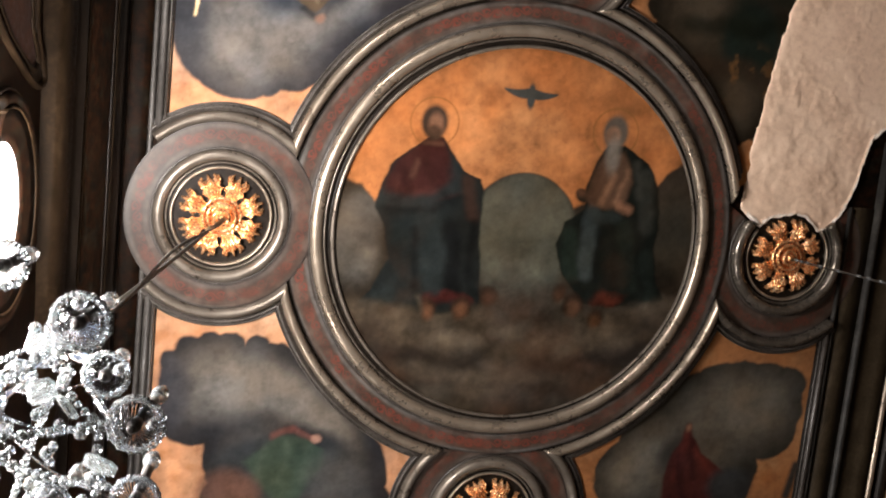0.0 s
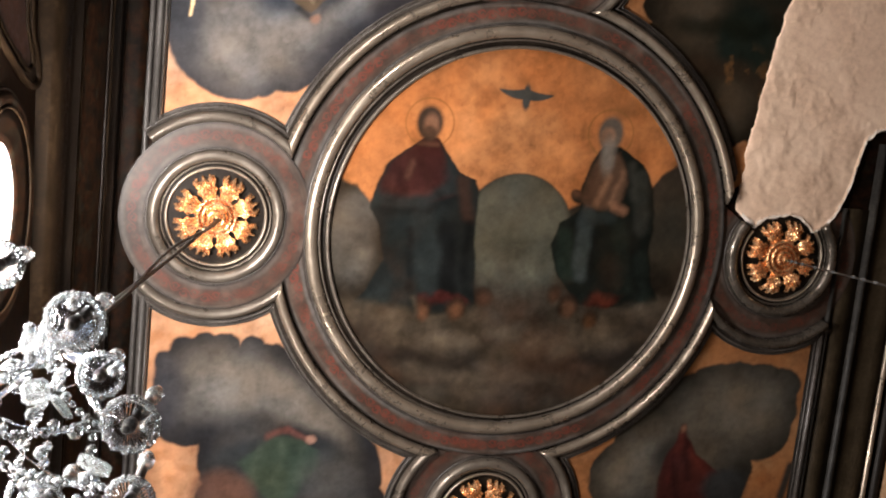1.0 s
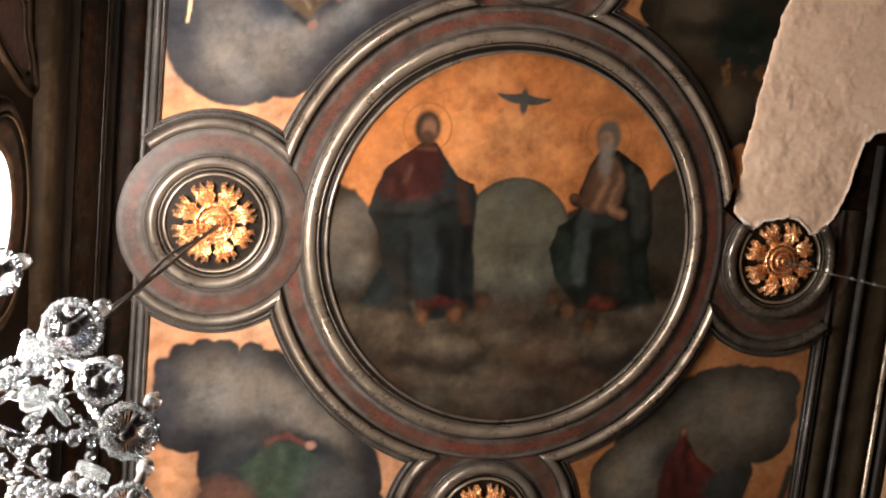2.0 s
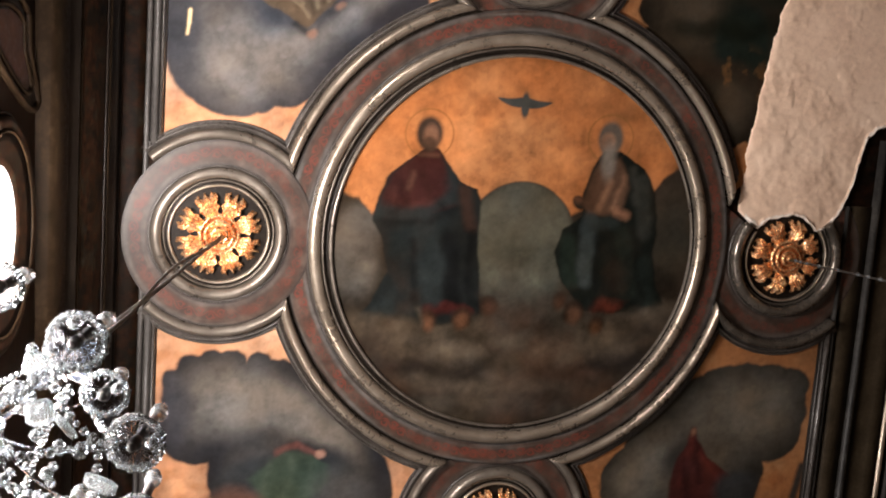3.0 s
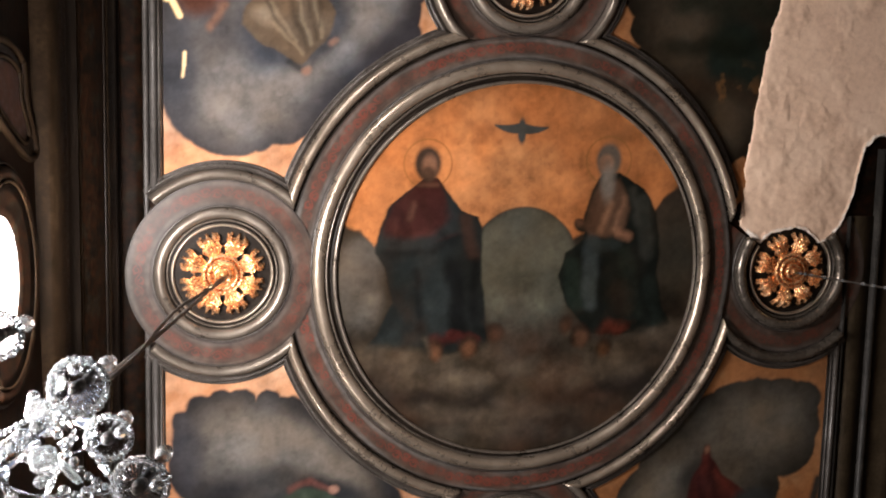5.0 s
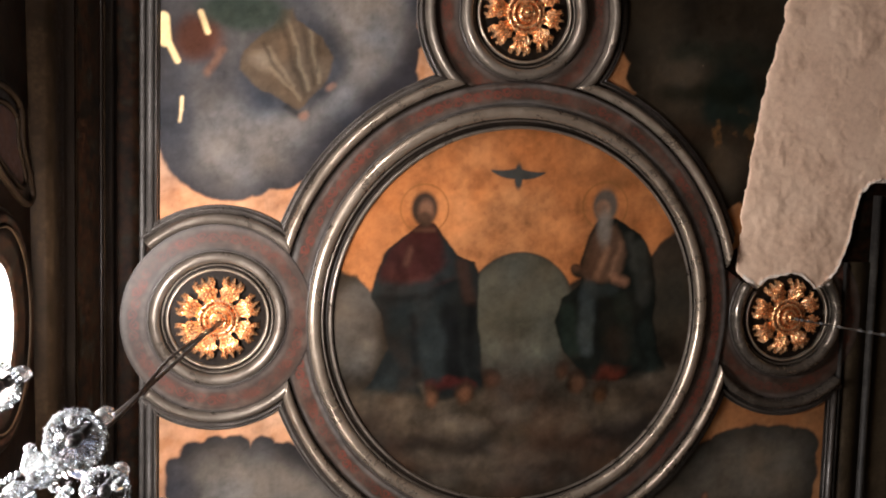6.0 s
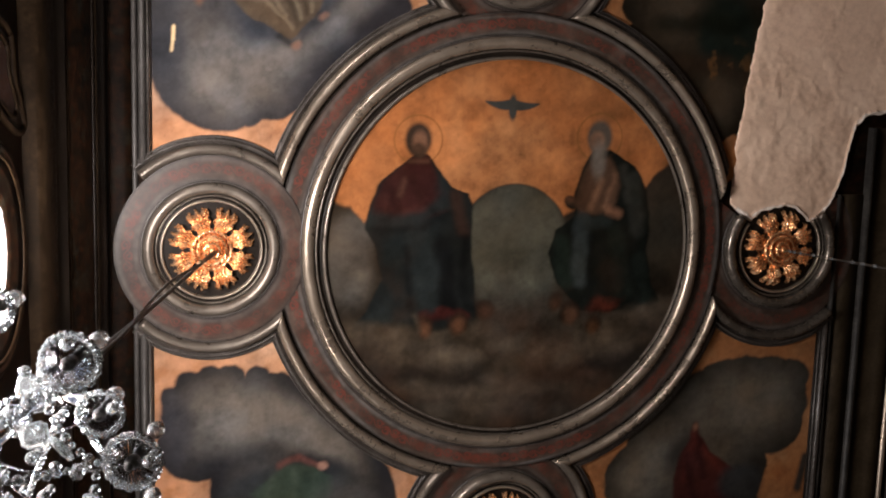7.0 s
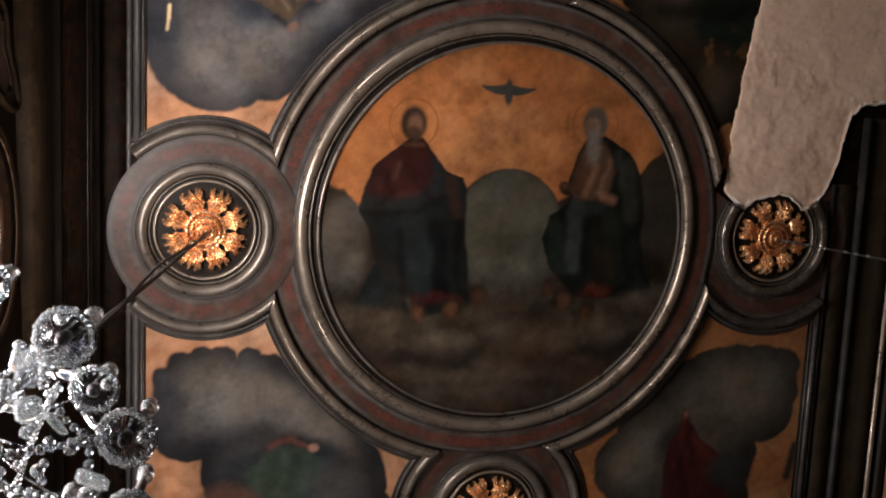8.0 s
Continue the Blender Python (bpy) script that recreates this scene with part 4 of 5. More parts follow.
# ---------------------------------------------------------------- four corner pictures
def corner_painting(sx, sy, painter, label, seed):
    xe = 2.19 if sx < 0 else 2.31
    lobes = (L_C if sx < 0 else R_C, T_C if sy > 0 else B_C)

    def keep(a, b):
        ok = np.hypot(a, b) > 1.475
        for c in lobes:
            ok &= np.hypot(a - c[0], b - c[1]) > 0.585
        return ok
    x, y, f = grid_sheet(*sorted((0.0, sx * xe)), *sorted((0.0, sy * 2.47)), 0.0085, keep)
    n1, n2 = cloud_noise(x + 14, y + 14, 3, seed), cloud_noise(x + 4, y + 14, 12, seed + 1)
    col = np.ones((len(x), 3)) * np.array((0.40, 0.200, 0.108))
    col = lay(col, np.clip((n1 - 0.4) * 2.5, 0, 1), (0.52, 0.305, 0.185))
    col = lay(col, np.clip((n2 - 0.55) * 4, 0, 1), (0.30, 0.125, 0.05), 0.6)
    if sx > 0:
        col = col * np.array((0.82, 0.70, 0.52))          # this side's weaker light put into the leaf colour, darker and redder
    w1, w2 = cloud_noise(x + 15, y + 15, 6, seed + 2) - 0.5, cloud_noise(x + 19, y + 12, 6, seed + 3) - 0.5
    col, gold = painter(x, y, x + 0.06 * w1, y + 0.06 * w2, col, np.ones_like(x), n1, n2)
    col = aged(x, y, col, seed + 5)
    root = tagged(on_ceiling(new("corner_painting")), label, "painting", "corner paintings")
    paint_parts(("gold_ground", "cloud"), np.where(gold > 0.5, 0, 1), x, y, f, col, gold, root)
    return root


def cloud_mass(p, q, col, gold, puffs, dark, mid, light, glow, soft=0.012):
    """Union of round puffs with a dark rim and a pale heart."""
    d = np.full_like(p, 9.0)
    for cx, cy, r in puffs:
        d = np.minimum(d, np.hypot(p - cx, q - cy) - r)
    m = soft_step(d, soft)
    col, gold = lay(col, m, dark), gold * (1 - m)
    col = lay(col, soft_step(d + 0.19, 0.15), mid, 0.92)
    for cx, cy, rx, ry, turn in glow:
        col = lay(col, spot(p, q, cx, cy, rx, ry, turn, min(rx, ry) * 0.75) * m, light, 0.85)
    return col, gold


def puffs(cx, cy, r, n, size, a0=0, a1=360):
    """A scalloped rim: small puffs set round a large one."""
    out = [(cx, cy, r)]
    for i in range(n):
        a = radians(a0 + (a1 - a0) * i / max(1, n - 1))
        out.append((cx + (r - size * 0.45) * math.cos(a), cy + (r - size * 0.45) * math.sin(a), size * (1 + 0.25 * math.sin(5 * i + cx))))
    return out


GREY = ((0.018, 0.017, 0.020), (0.059, 0.056, 0.056), (0.138, 0.125, 0.114))


def upper_left(x, y, p, q, col, gold, n1, n2):
    rim = [(-1.80, 1.055, 0.362), (-1.52, 1.125, 0.365), (-1.25, 1.33, 0.36), (-0.985, 1.57, 0.325), (-1.0, 1.9, 0.36), (-1.7, 1.7, 0.5), (-1.4, 1.8, 0.5), (-1.98, 1.40, 0.36), (-1.95, 1.9, 0.4), (-2.0, 0.93, 0.13),
           (-1.62, 0.82, 0.10), (-1.40, 0.90, 0.11), (-1.92, 0.82, 0.10), (-0.74, 1.42, 0.09), (-0.72, 1.68, 0.09)]
    col, gold = cloud_mass(p, q, col, gold, rim, *GREY, ((-1.72, 1.05, 0.30, 0.26, 10), (-1.15, 1.42, 0.42, 0.14, 48), (-0.98, 1.80, 0.22, 0.25, 0)))
    col = lay(col, spot(p, q, -2.10, 1.25, 0.09, 0.40, 0, 0.06), (0.035, 0.036, 0.042), 0.8)
    col = lay(col, spot(p, q, -1.40, 1.48, 0.34, 0.25, 30, 0.06), (0.028, 0.030, 0.036), 0.9)
    cloth = robe(p, q, ((1.245, -1.42, -1.37), (1.285, -1.48, -1.32), (1.343, -1.564, -1.26), (1.39, -1.655, -1.222), (1.455, -1.71, -1.20), (1.56, -1.695, -1.182), (1.66, -1.60, -1.244), (1.75, -1.51, -1.39), (1.82, -1.49, -1.41)), 0.014)
    col = lay(col, cloth, (0.072, 0.050, 0.032))
    col = lay(col, spot(p, q, -1.57, 1.51, 0.075, 0.050, -20, 0.04) * cloth, (0.165, 0.130, 0.092), 0.8)
    for x0, y0, x1, y1, w, c in ((-1.50, 1.78, -1.33, 1.33, 0.014, 0), (-1.44, 1.76, -1.31, 1.36, 0.010, 1), (-1.36, 1.74, -1.28, 1.40, 0.012, 0), (-1.31, 1.70, -1.25, 1.42, 0.010, 1), (-1.58, 1.62, -1.44, 1.36, 0.010, 0),
                                 (-1.55, 1.60, -1.40, 1.38, 0.008, 1), (-1.26, 1.66, -1.27, 1.48, 0.010, 0), (-1.52, 1.46, -1.36, 1.31, 0.010, 1), (-1.40, 1.60, -1.36, 1.44, 0.008, 0)):
        col = lay(col, stroke(p, q, x0, y0, x1, y1, w, 0.016) * cloth, ((0.040, 0.028, 0.018), (0.150, 0.115, 0.076))[c], 0.75)
    col = lay(col, stroke(p, q, -1.46, 1.25, -1.36, 1.215, 0.020, 0.02), (0.014, 0.014, 0.014), 0.8)
    col = lay(col, stroke(p, q, -1.30, 1.235, -1.21, 1.40, 0.018, 0.03), (0.026, 0.026, 0.028), 0.7)
    for cx, cy in ((-1.337, 1.212), (-1.174, 1.393)):
        col = lay(col, spot(p, q, cx, cy, 0.032, 0.022, 30, 0.014), (0.19, 0.105, 0.075), 0.85)
    col = lay(col, spot(p, q, -1.95, 1.63, 0.14, 0.12, 20, 0.05), (0.062, 0.027, 0.019))
    col = lay(col, stroke(p, q, -1.90, 1.435, -1.82, 1.56, 0.022, 0.022), (0.13, 0.066, 0.042), 0.8)
    col = lay(col, spot(p, q, -1.70, 1.80, 0.24, 0.11, 0, 0.04), (0.032, 0.042, 0.034))
    for x0, y0, x1, y1, w in ((-2.15, 1.74, -2.14, 1.61, 0.034), (-2.12, 1.60, -2.07, 1.50, 0.017), (-2.043, 1.29, -2.047, 1.22, 0.009), (-2.047, 1.22, -2.056, 1.155, 0.007), (-1.94, 1.78, -1.90, 1.67, 0.016)):
        k = stroke(x, y, x0, y0, x1, y1, w, 0.008)
        col, gold = lay(col, k, (0.80, 0.58, 0.32)), np.maximum(gold, k)
    return col, gold


def lower_left(x, y, p, q, col, gold, n1, n2):
    rim = [(-1.81, -1.05, 0.325), (-1.90, -1.19, 0.255), (-1.46, -1.06, 0.305), (-1.27, -1.24, 0.315), (-1.05, -1.60, 0.375), (-1.45, -1.5, 0.40), (-1.4, -1.9, 0.47), (-1.0, -2.0, 0.45),
           (-1.96, -0.82, 0.085), (-1.84, -0.785, 0.080), (-1.71, -0.785, 0.085), (-1.55, -0.80, 0.085), (-1.41, -0.835, 0.08), (-1.28, -0.92, 0.085), (-2.05, -0.92, 0.085), (-2.07, -1.05, 0.07), (-1.09, -1.10, 0.10), (-0.94, -1.25, 0.10)]
    col, gold = cloud_mass(p, q, col, gold, rim, (0.017, 0.016, 0.017), (0.060, 0.054, 0.049), (0.14, 0.122, 0.103), ((-1.70, -1.02, 0.28, 0.20, 0), (-1.20, -1.20, 0.30, 0.12, -35)))
    col = lay(col, spot(p, q, -2.04, -1.10, 0.10, 0.22, 0, 0.06), (0.035, 0.035, 0.042), 0.7)
    col = lay(col, spot(p, q, -1.36, -1.56, 0.44, 0.22, 8, 0.05), (0.022, 0.023, 0.024))
    col = lay(col, spot(p, q, -1.16, -1.37, 0.16, 0.07, -18, 0.04), (0.016, 0.016, 0.017), 0.9)
    col = lay(col, robe(p, q, ((-1.80, -1.36, -1.22), (-1.66, -1.50, -1.16), (-1.55, -1.58, -1.08), (-1.44, -1.46, -1.10), (-1.37, -1.40, -1.22)), 0.03), (0.030, 0.043, 0.031))
    col = lay(col, spot(p, q, -1.00, -1.66, 0.18, 0.15, -40, 0.09), (0.070, 0.062, 0.054), 0.6)
    for i in range(6):
        col = lay(col, stroke(p, q, -1.44 + 0.06 * i, -1.40 - 0.01 * i, -1.52 + 0.075 * i, -1.66, 0.012, 0.04), ((0.050, 0.064, 0.046), (0.018, 0.024, 0.018))[i % 2], 0.4)
    col = lay(col, spot(p, q, -1.66, -1.76, 0.20, 0.16, -20, 0.05), (0.085, 0.045, 0.034))
    col = lay(col, stroke(p, q, -1.42, -1.36, -1.30, -1.325, 0.020, 0.02), (0.12, 0.045, 0.036), 0.8)
    col = lay(col, stroke(p, q, -1.30, -1.325, -1.18, -1.365, 0.018, 0.02), (0.12, 0.045, 0.036), 0.8)
    col = lay(col, spot(p, q, -1.15, -1.37, 0.035, 0.03, 0, 0.015), (0.26, 0.14, 0.10))
    return col, gold


def lower_right(x, y, p, q, col, gold, n1, n2):
    rim = [(1.885, -1.08, 0.315), (1.62, -1.10, 0.33), (1.45, -1.22, 0.37), (1.22, -1.40, 0.35), (1.05, -1.61, 0.31), (1.5, -1.55, 0.42), (1.4, -1.95, 0.5), (1.95, -1.24, 0.22), (2.07, -0.92, 0.13), (1.75, -0.90, 0.14)]
    col, gold = cloud_mass(p, q, col, gold, rim, (0.020, 0.017, 0.013), (0.050, 0.042, 0.032), (0.105, 0.088, 0.067), ((1.78, -1.10, 0.34, 0.26, 10), (1.10, -1.52, 0.30, 0.2, 45)))
    cloth = robe(p, q, ((-2.0, 1.22, 1.80), (-1.66, 1.25, 1.70), (-1.56, 1.26, 1.70), (-1.42, 1.285, 1.50), (-1.30, 1.335, 1.41), (-1.23, 1.35, 1.38)), 0.018)
    col = lay(col, spot(p, q, 1.30, -1.42, 0.10, 0.16, -25, 0.05), (0.012, 0.010, 0.009), 0.7)
    col = lay(col, cloth, (0.040, 0.010, 0.008), 0.95)
    for x0, y0, x1, y1, c in ((1.36, -1.30, 1.33, -1.62, 0), (1.40, -1.32, 1.46, -1.60, 1), (1.44, -1.40, 1.60, -1.58, 0), (1.34, -1.45, 1.40, -1.75, 1)):
        col = lay(col, stroke(p, q, x0, y0, x1, y1, 0.018, 0.03) * cloth, ((0.072, 0.016, 0.012), (0.018, 0.006, 0.006))[c], 0.7)
    col = lay(col, spot(p, q, 1.74, -1.66, 0.16, 0.14, 0, 0.05), (0.026, 0.026, 0.026))
    col = lay(col, spot(p, q, 1.37, -1.255, 0.020, 0.022, 0, 0.015), (0.13, 0.062, 0.038))
    k = stroke(x, y, 2.22, -1.50, 2.18, -1.72, 0.03, 0.02)
    return lay(col, k, (0.035, 0.03, 0.026)), gold * (1 - k)


def upper_right(x, y, p, q, col, gold, n1, n2):
    rim = puffs(1.25, 1.45, 0.50, 6, 0.12, 150, 260) + puffs(1.38, 1.10, 0.42, 4, 0.10, 220, 300) + [(1.9, 1.3, 0.62), (1.6, 1.9, 0.6), (0.95, 1.85, 0.36), (2.1, 0.95, 0.4)]
    col, gold = cloud_mass(p, q, col, gold, rim, (0.011, 0.008, 0.005), (0.022, 0.016, 0.010), (0.046, 0.033, 0.021), ((1.05, 1.55, 0.2, 0.2, 0), (1.38, 0.95, 0.12, 0.2, 0)))
    col = lay(col, spot(p, q, 1.42, 1.36, 0.20, 0.26, 15, 0.06), (0.008, 0.011, 0.008))
    for i in range(14):
        a, c = 1.00 + 0.055 * i, 1.42 + 0.30 * math.sin(2.1 * i)
        col = lay(col, spot(p, q, a, c, 0.10, 0.06, 40 * math.sin(3 * i), 0.04), ((0.004, 0.005, 0.003), (0.012, 0.013, 0.008), (0.024, 0.014, 0.008))[i % 3], 0.7)
    col = lay(col, np.clip((n2 - 0.60) * 7, 0, 1) * spot(p, q, 1.32, 1.10, 0.28, 0.20, 0, 0.1), (0.11, 0.052, 0.018), 0.8)
    return col, gold


corner_painting(-1, 1, upper_left, "corner picture of grey clouds and tan drapery on gold", 41)
corner_painting(-1, -1, lower_left, "corner picture of a dark scalloped cloud and green drapery on gold", 51)
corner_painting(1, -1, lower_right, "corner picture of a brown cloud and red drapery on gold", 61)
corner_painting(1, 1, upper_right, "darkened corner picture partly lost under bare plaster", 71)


# ---------------------------------------------------------------- bare plaster where the painting has gone
def plaster_patch():
    cell = 0.005
    x, y, f = grid_sheet(1.40, 2.99, 0.10, 2.9, cell, lambda a, b: a > 0)
    w = cloud_noise(x + 3, y + 3, 9, 81, 4) - 0.5
    w2 = cloud_noise(x + 6, y + 1, 30, 82, 3) - 0.5
    left = np.interp(y, [0.24, 0.30, 0.71, 1.23, 1.63, 1.9, 2.6], [1.51, 1.51, 1.54, 1.595, 1.68, 1.75, 1.92])
    lx, ly = [1.50, 1.60, 1.66, 1.70, 2.06, 2.11, 2.17, 2.23, 2.295, 2.335, 2.37, 2.40, 2.45, 2.54, 3.0], [0.27, 0.19, 0.16, 0.14, 0.14, 0.15, 0.18, 0.25, 0.35, 0.46, 0.62, 0.75, 0.83, 0.87, 0.90]
    low = np.interp(x, lx, ly)
    steep = (np.interp(x + 0.02, lx, ly) - np.interp(x - 0.02, lx, ly)) / 0.04
    d = np.minimum(np.minimum(x - left, (y - low) / np.sqrt(1 + steep ** 2)), 2.8 - y)
    d = np.minimum(d, np.hypot(x - 1.875, y + 0.03) - 0.275)         # it stops short of the rosette
    d = d + 0.06 * w + 0.014 * w2
    top = 0.019 + 0.016 * (cloud_noise(x, y + 30, 2.5, 83, 3) - 0.5) + 0.013 * (cloud_noise(x, y + 30, 5, 84, 2) - 0.5) + 0.008 * (cloud_noise(x + 9, y + 30, 15, 86, 2) - 0.5)
    pits = 0.013 * np.abs(cloud_noise(x + 40, y, 7, 85, 3) - 0.5)
    lip = 0.010 * np.exp(-((d - 0.012) / 0.012) ** 2) * (x - left > 0.08) - 0.010 * np.exp(-np.maximum(x - left, 0) / 0.035)
    top = np.maximum(top - pits, 0.014)
    z = -0.012 + (top + lip + 0.012) * soft_step(-d + 0.004, 0.010)
    keep = d > -0.02
    # paler strip along the patch's edges, left one excepted
    chip = (d < 0.026 + 0.03 * w2) & (x - left > 0.05)
    ff = [q for q in f if keep[list(q)].all() and not chip[list(q)].all()]
    fe = [q for q in f if keep[list(q)].all() and chip[list(q)].all()]
    used = sorted({i for q in ff for i in q})
    idx = {o: i for i, o in enumerate(used)}
    v = [(x[i], y[i], z[i]) for i in used]
    root = mesh_object("plaster_patch", v, [tuple(idx[i] for i in q) for q in ff], PLASTER)
    fe = np.array(fe)
    ids = joined(fe, len(x))
    for kd in np.unique(ids):
        used, inv = np.unique(fe[ids == kd], return_inverse=True)
        rim = mesh_object("chipped_edge", np.stack([x[used], y[used], z[used] + 0.001], 1).tolist(), inv.reshape(-1, 4).tolist(), EDGE_PALE, root)
        tagged(rim, "pale chipped plaster edge")
    return tagged(on_ceiling(root), "rough bare buff plaster patch with chipped edges over the painting", "plaster patch")


plaster_patch()


# ---------------------------------------------------------------- gilt rosettes
def leaf_mesh(parent, name="leaf"):
    """One lobed acanthus leaf, ribbed, curling out at its tip; its root lies at the origin, its tip along x."""
    ns, nt = 30, 44
    v, f = [], []
    for i in range(ns + 1):
        s = i / ns
        w = 0.027 + 0.034 * min(1.0, s / 0.62) ** 1.2
        w += 0.012 * math.exp(-((s - 0.44) / 0.07) ** 2) - 0.013 * math.exp(-((s - 0.62) / 0.045) ** 2) + 0.008 * math.exp(-((s - 0.86) / 0.09) ** 2)     # side lobes, a notch, then the spread tip
        for j in range(nt + 1):
            t = 2 * j / nt - 1
            wave = 0.5 + 0.5 * math.cos(3 * math.pi * t) if abs(t) < 0.667 else 0.5 + 0.5 * math.cos(2 * math.pi + 2.2 * (abs(t) - 0.667))      # three blunt fingers
            rib = abs(math.cos(3 * math.pi * t))
            tip = 0.172 - 0.012 * t * t - 0.038 * (1 - wave) * max(0.0, s - 0.6) / 0.4
            z = 0.014 + 0.058 * math.sin(math.pi * s * 0.80) - 0.026 * t * t * (0.3 + 0.7 * s) - 0.030 * (1 - rib) * (0.10 + 0.90 * s)
            z -= 0.030 * max(0.0, s - 0.80) / 0.20
            v.append((0.088 + tip * s, w * t, z))
    k = nt + 1
    for i in range(ns):
        for j in range(nt):
            a = i * k + j
            f.append((a, a + k, a + k + 1, a + 1))
    n = len(v)
    v += [(a, b * 0.94, c - 0.009) for a, b, c in v]
    f += [tuple(n + i for i in reversed(q)) for q in f]
    rim = [i * k for i in range(ns + 1)] + [ns * k + j for j in range(1, k)] + [i * k + nt for i in range(ns - 1, -1, -1)] + [j for j in range(nt - 1, 0, -1)]
    for a, b in zip(rim, rim[1:] + rim[:1]):
        f.append((a, n + a, n + b, b))
    return mesh_object(name, v, f, GILT, parent)


def rosette():
    root = new("ceiling_rosette")
    first = leaf_mesh(root)
    for k in range(8):
        m = pose(0, 0, 0, 0, 0, 45 * k + 22)
        if k == 0:
            first.matrix_basis = m
        else:
            shared(first, root, m)
    bm = bmesh.new()
    lathe(bm, [(0.124, 0.004), (0.124, 0.034), (0.118, 0.050), (0.108, 0.054), (0.102, 0.044), (0.100, 0.018), (0.090, 0.012)], 60, 20, 0.03)
    part("collar", bm, GILT, root)
    bm = bmesh.new()
    lathe(bm, [(0.094, 0.008), (0.094, 0.052), (0.089, 0.066), (0.080, 0.068), (0.074, 0.058), (0.072, 0.030), (0.058, 0.028), (0.056, 0.066), (0.050, 0.078), (0.040, 0.080), (0.034, 0.070), (0.032, 0.056), (0.026, 0.056), (0.024, 0.084), (0.016, 0.094), (0.004, 0.097)], 36)
    part("boss", bm, GILT, root)
    bm = bmesh.new()
    tube(bm, [(0.022 * math.cos(a) , 0.0, 0.118 + 0.022 * math.sin(a)) for a in [radians(20 * i) for i in range(19)]], 0.005, 8)
    part("hook", bm, BRASS, root)
    return root


ros = on_ceiling(rosette(), *L_C, 0.008)
tagged(ros, "gilded eight-leaf acanthus rosette with an iron hook", "rosette", "ceiling rosettes")
for c, turn in ((R_C, 8), (T_C, 15), (B_C, 5)):
    copy_thing(ros, CEIL @ pose(c[0], c[1], 0.008, 0, 0, turn))


# ---------------------------------------------------------------- cables and chain
def hang(z0, top, foot, sway, n=14, swing=0.0):
    pts = []
    for i in range(n + 1):
        s = i / n
        pts.append((top[0] + (foot[0] - top[0]) * s + sway[0] * math.sin(math.pi * s) + swing * math.sin(9 * s),
                    top[1] + (foot[1] - top[1]) * s + sway[1] * math.sin(math.pi * s) + swing * math.cos(7 * s) - swing, top[2] + (foot[2] - top[2]) * s))
    return pts


CH = Vector((-0.625, 0.540, 3.95))          # middle of the chandelier, at the height of its dishes
hook_l = CEIL @ Vector((L_C[0], L_C[1], 0.13))
hook_r = CEIL @ Vector((R_C[0], R_C[1], 0.13))

cable = tagged(new("chandelier_cable"), "pair of black cables hanging from the gilt rosette", "cable")
bm = bmesh.new()
tube(bm, hang(0, hook_l, (CH.x, CH.y, 4.95), (-0.004, 0.012)), 0.0085, 8)
part("steel_cable", bm, CABLE, cable)
bm = bmesh.new()
tube(bm, hang(0, hook_l + Vector((0.02, 0.0, 0.0)), (CH.x + 0.008, CH.y, 4.95), (-0.018, 0.006), 24, 0.012), 0.0065, 8)
part("power_cable", bm, CABLE, cable)
bm = bmesh.new()
lathe(bm, [(0.012, -0.04), (0.016, -0.03), (0.016, 0.03), (0.012, 0.04)], 12)
clamp = part("clamp", bm, BRASS, cable)
clamp.location = hook_l.lerp(Vector((CH.x, CH.y, 4.95)), 0.18)

chain = tagged(new("hanging_chain"), "thin dark chain with bright links hanging from a rosette", "chain")
bm = bmesh.new()
foot = Vector((hook_r.x + 0.01, hook_r.y, 5.2))
tube(bm, hang(0, hook_r, foot, (0.006, 0.004)), 0.006, 6)
part("wire", bm, CABLE, chain)
link = None
for i, s in enumerate((0.012, 0.03, 0.055, 0.105, 0.17, 0.24, 0.272, 0.31, 0.37, 0.45, 0.55, 0.70)):
    m = Matrix.Translation(hook_r.lerp(foot, s)) @ pose(0, 0, 0, 0, 0, 50 * i)
    if link is None:
        bm = bmesh.new()
        lathe(bm, [(0.003, -0.022), (0.009, -0.014), (0.011, 0.0), (0.009, 0.014), (0.003, 0.022)], 10)
        link = part("link", bm, CRYSTAL, chain)
        link.matrix_basis = m
    else:
        shared(link, chain, m)


# ---------------------------------------------------------------- the crystal chandelier
def gem(bm, p, r, h, sides=6):
    """A cut bead: two cones with a faceted girdle."""
    p = Vector(p)
    rings = []
    for rr, z in ((0.35 * r, -h), (r, -0.25 * h), (r, 0.25 * h), (0.35 * r, h)):
        rings.append([bm.verts.new(p + Vector((rr * math.cos(2 * math.pi * k / sides), rr * math.sin(2 * math.pi * k / sides), z))) for k in range(sides)])
    for a, b in zip(rings, rings[1:]):
        for k in range(sides):
            bm.faces.new((a[k], a[(k + 1) % sides], b[(k + 1) % sides], b[k]))
    bm.faces.new(rings[0][::-1])
    bm.faces.new(rings[-1])


def bead_run(bm, p0, p1, sag, step, r):
    p0, p1 = Vector(p0), Vector(p1)
    n = max(2, int((p1 - p0).length * 1.12 / step))
    for i in range(n + 1):
        s = i / n
        p = p0.lerp(p1, s) - Vector((0, 0, sag * 4 * s * (1 - s)))
        k = r * (1.0 + 0.35 * ((i * 7) % 3 - 1) * 0.5)
        gem(bm, p, k, k * 1.15, 6)


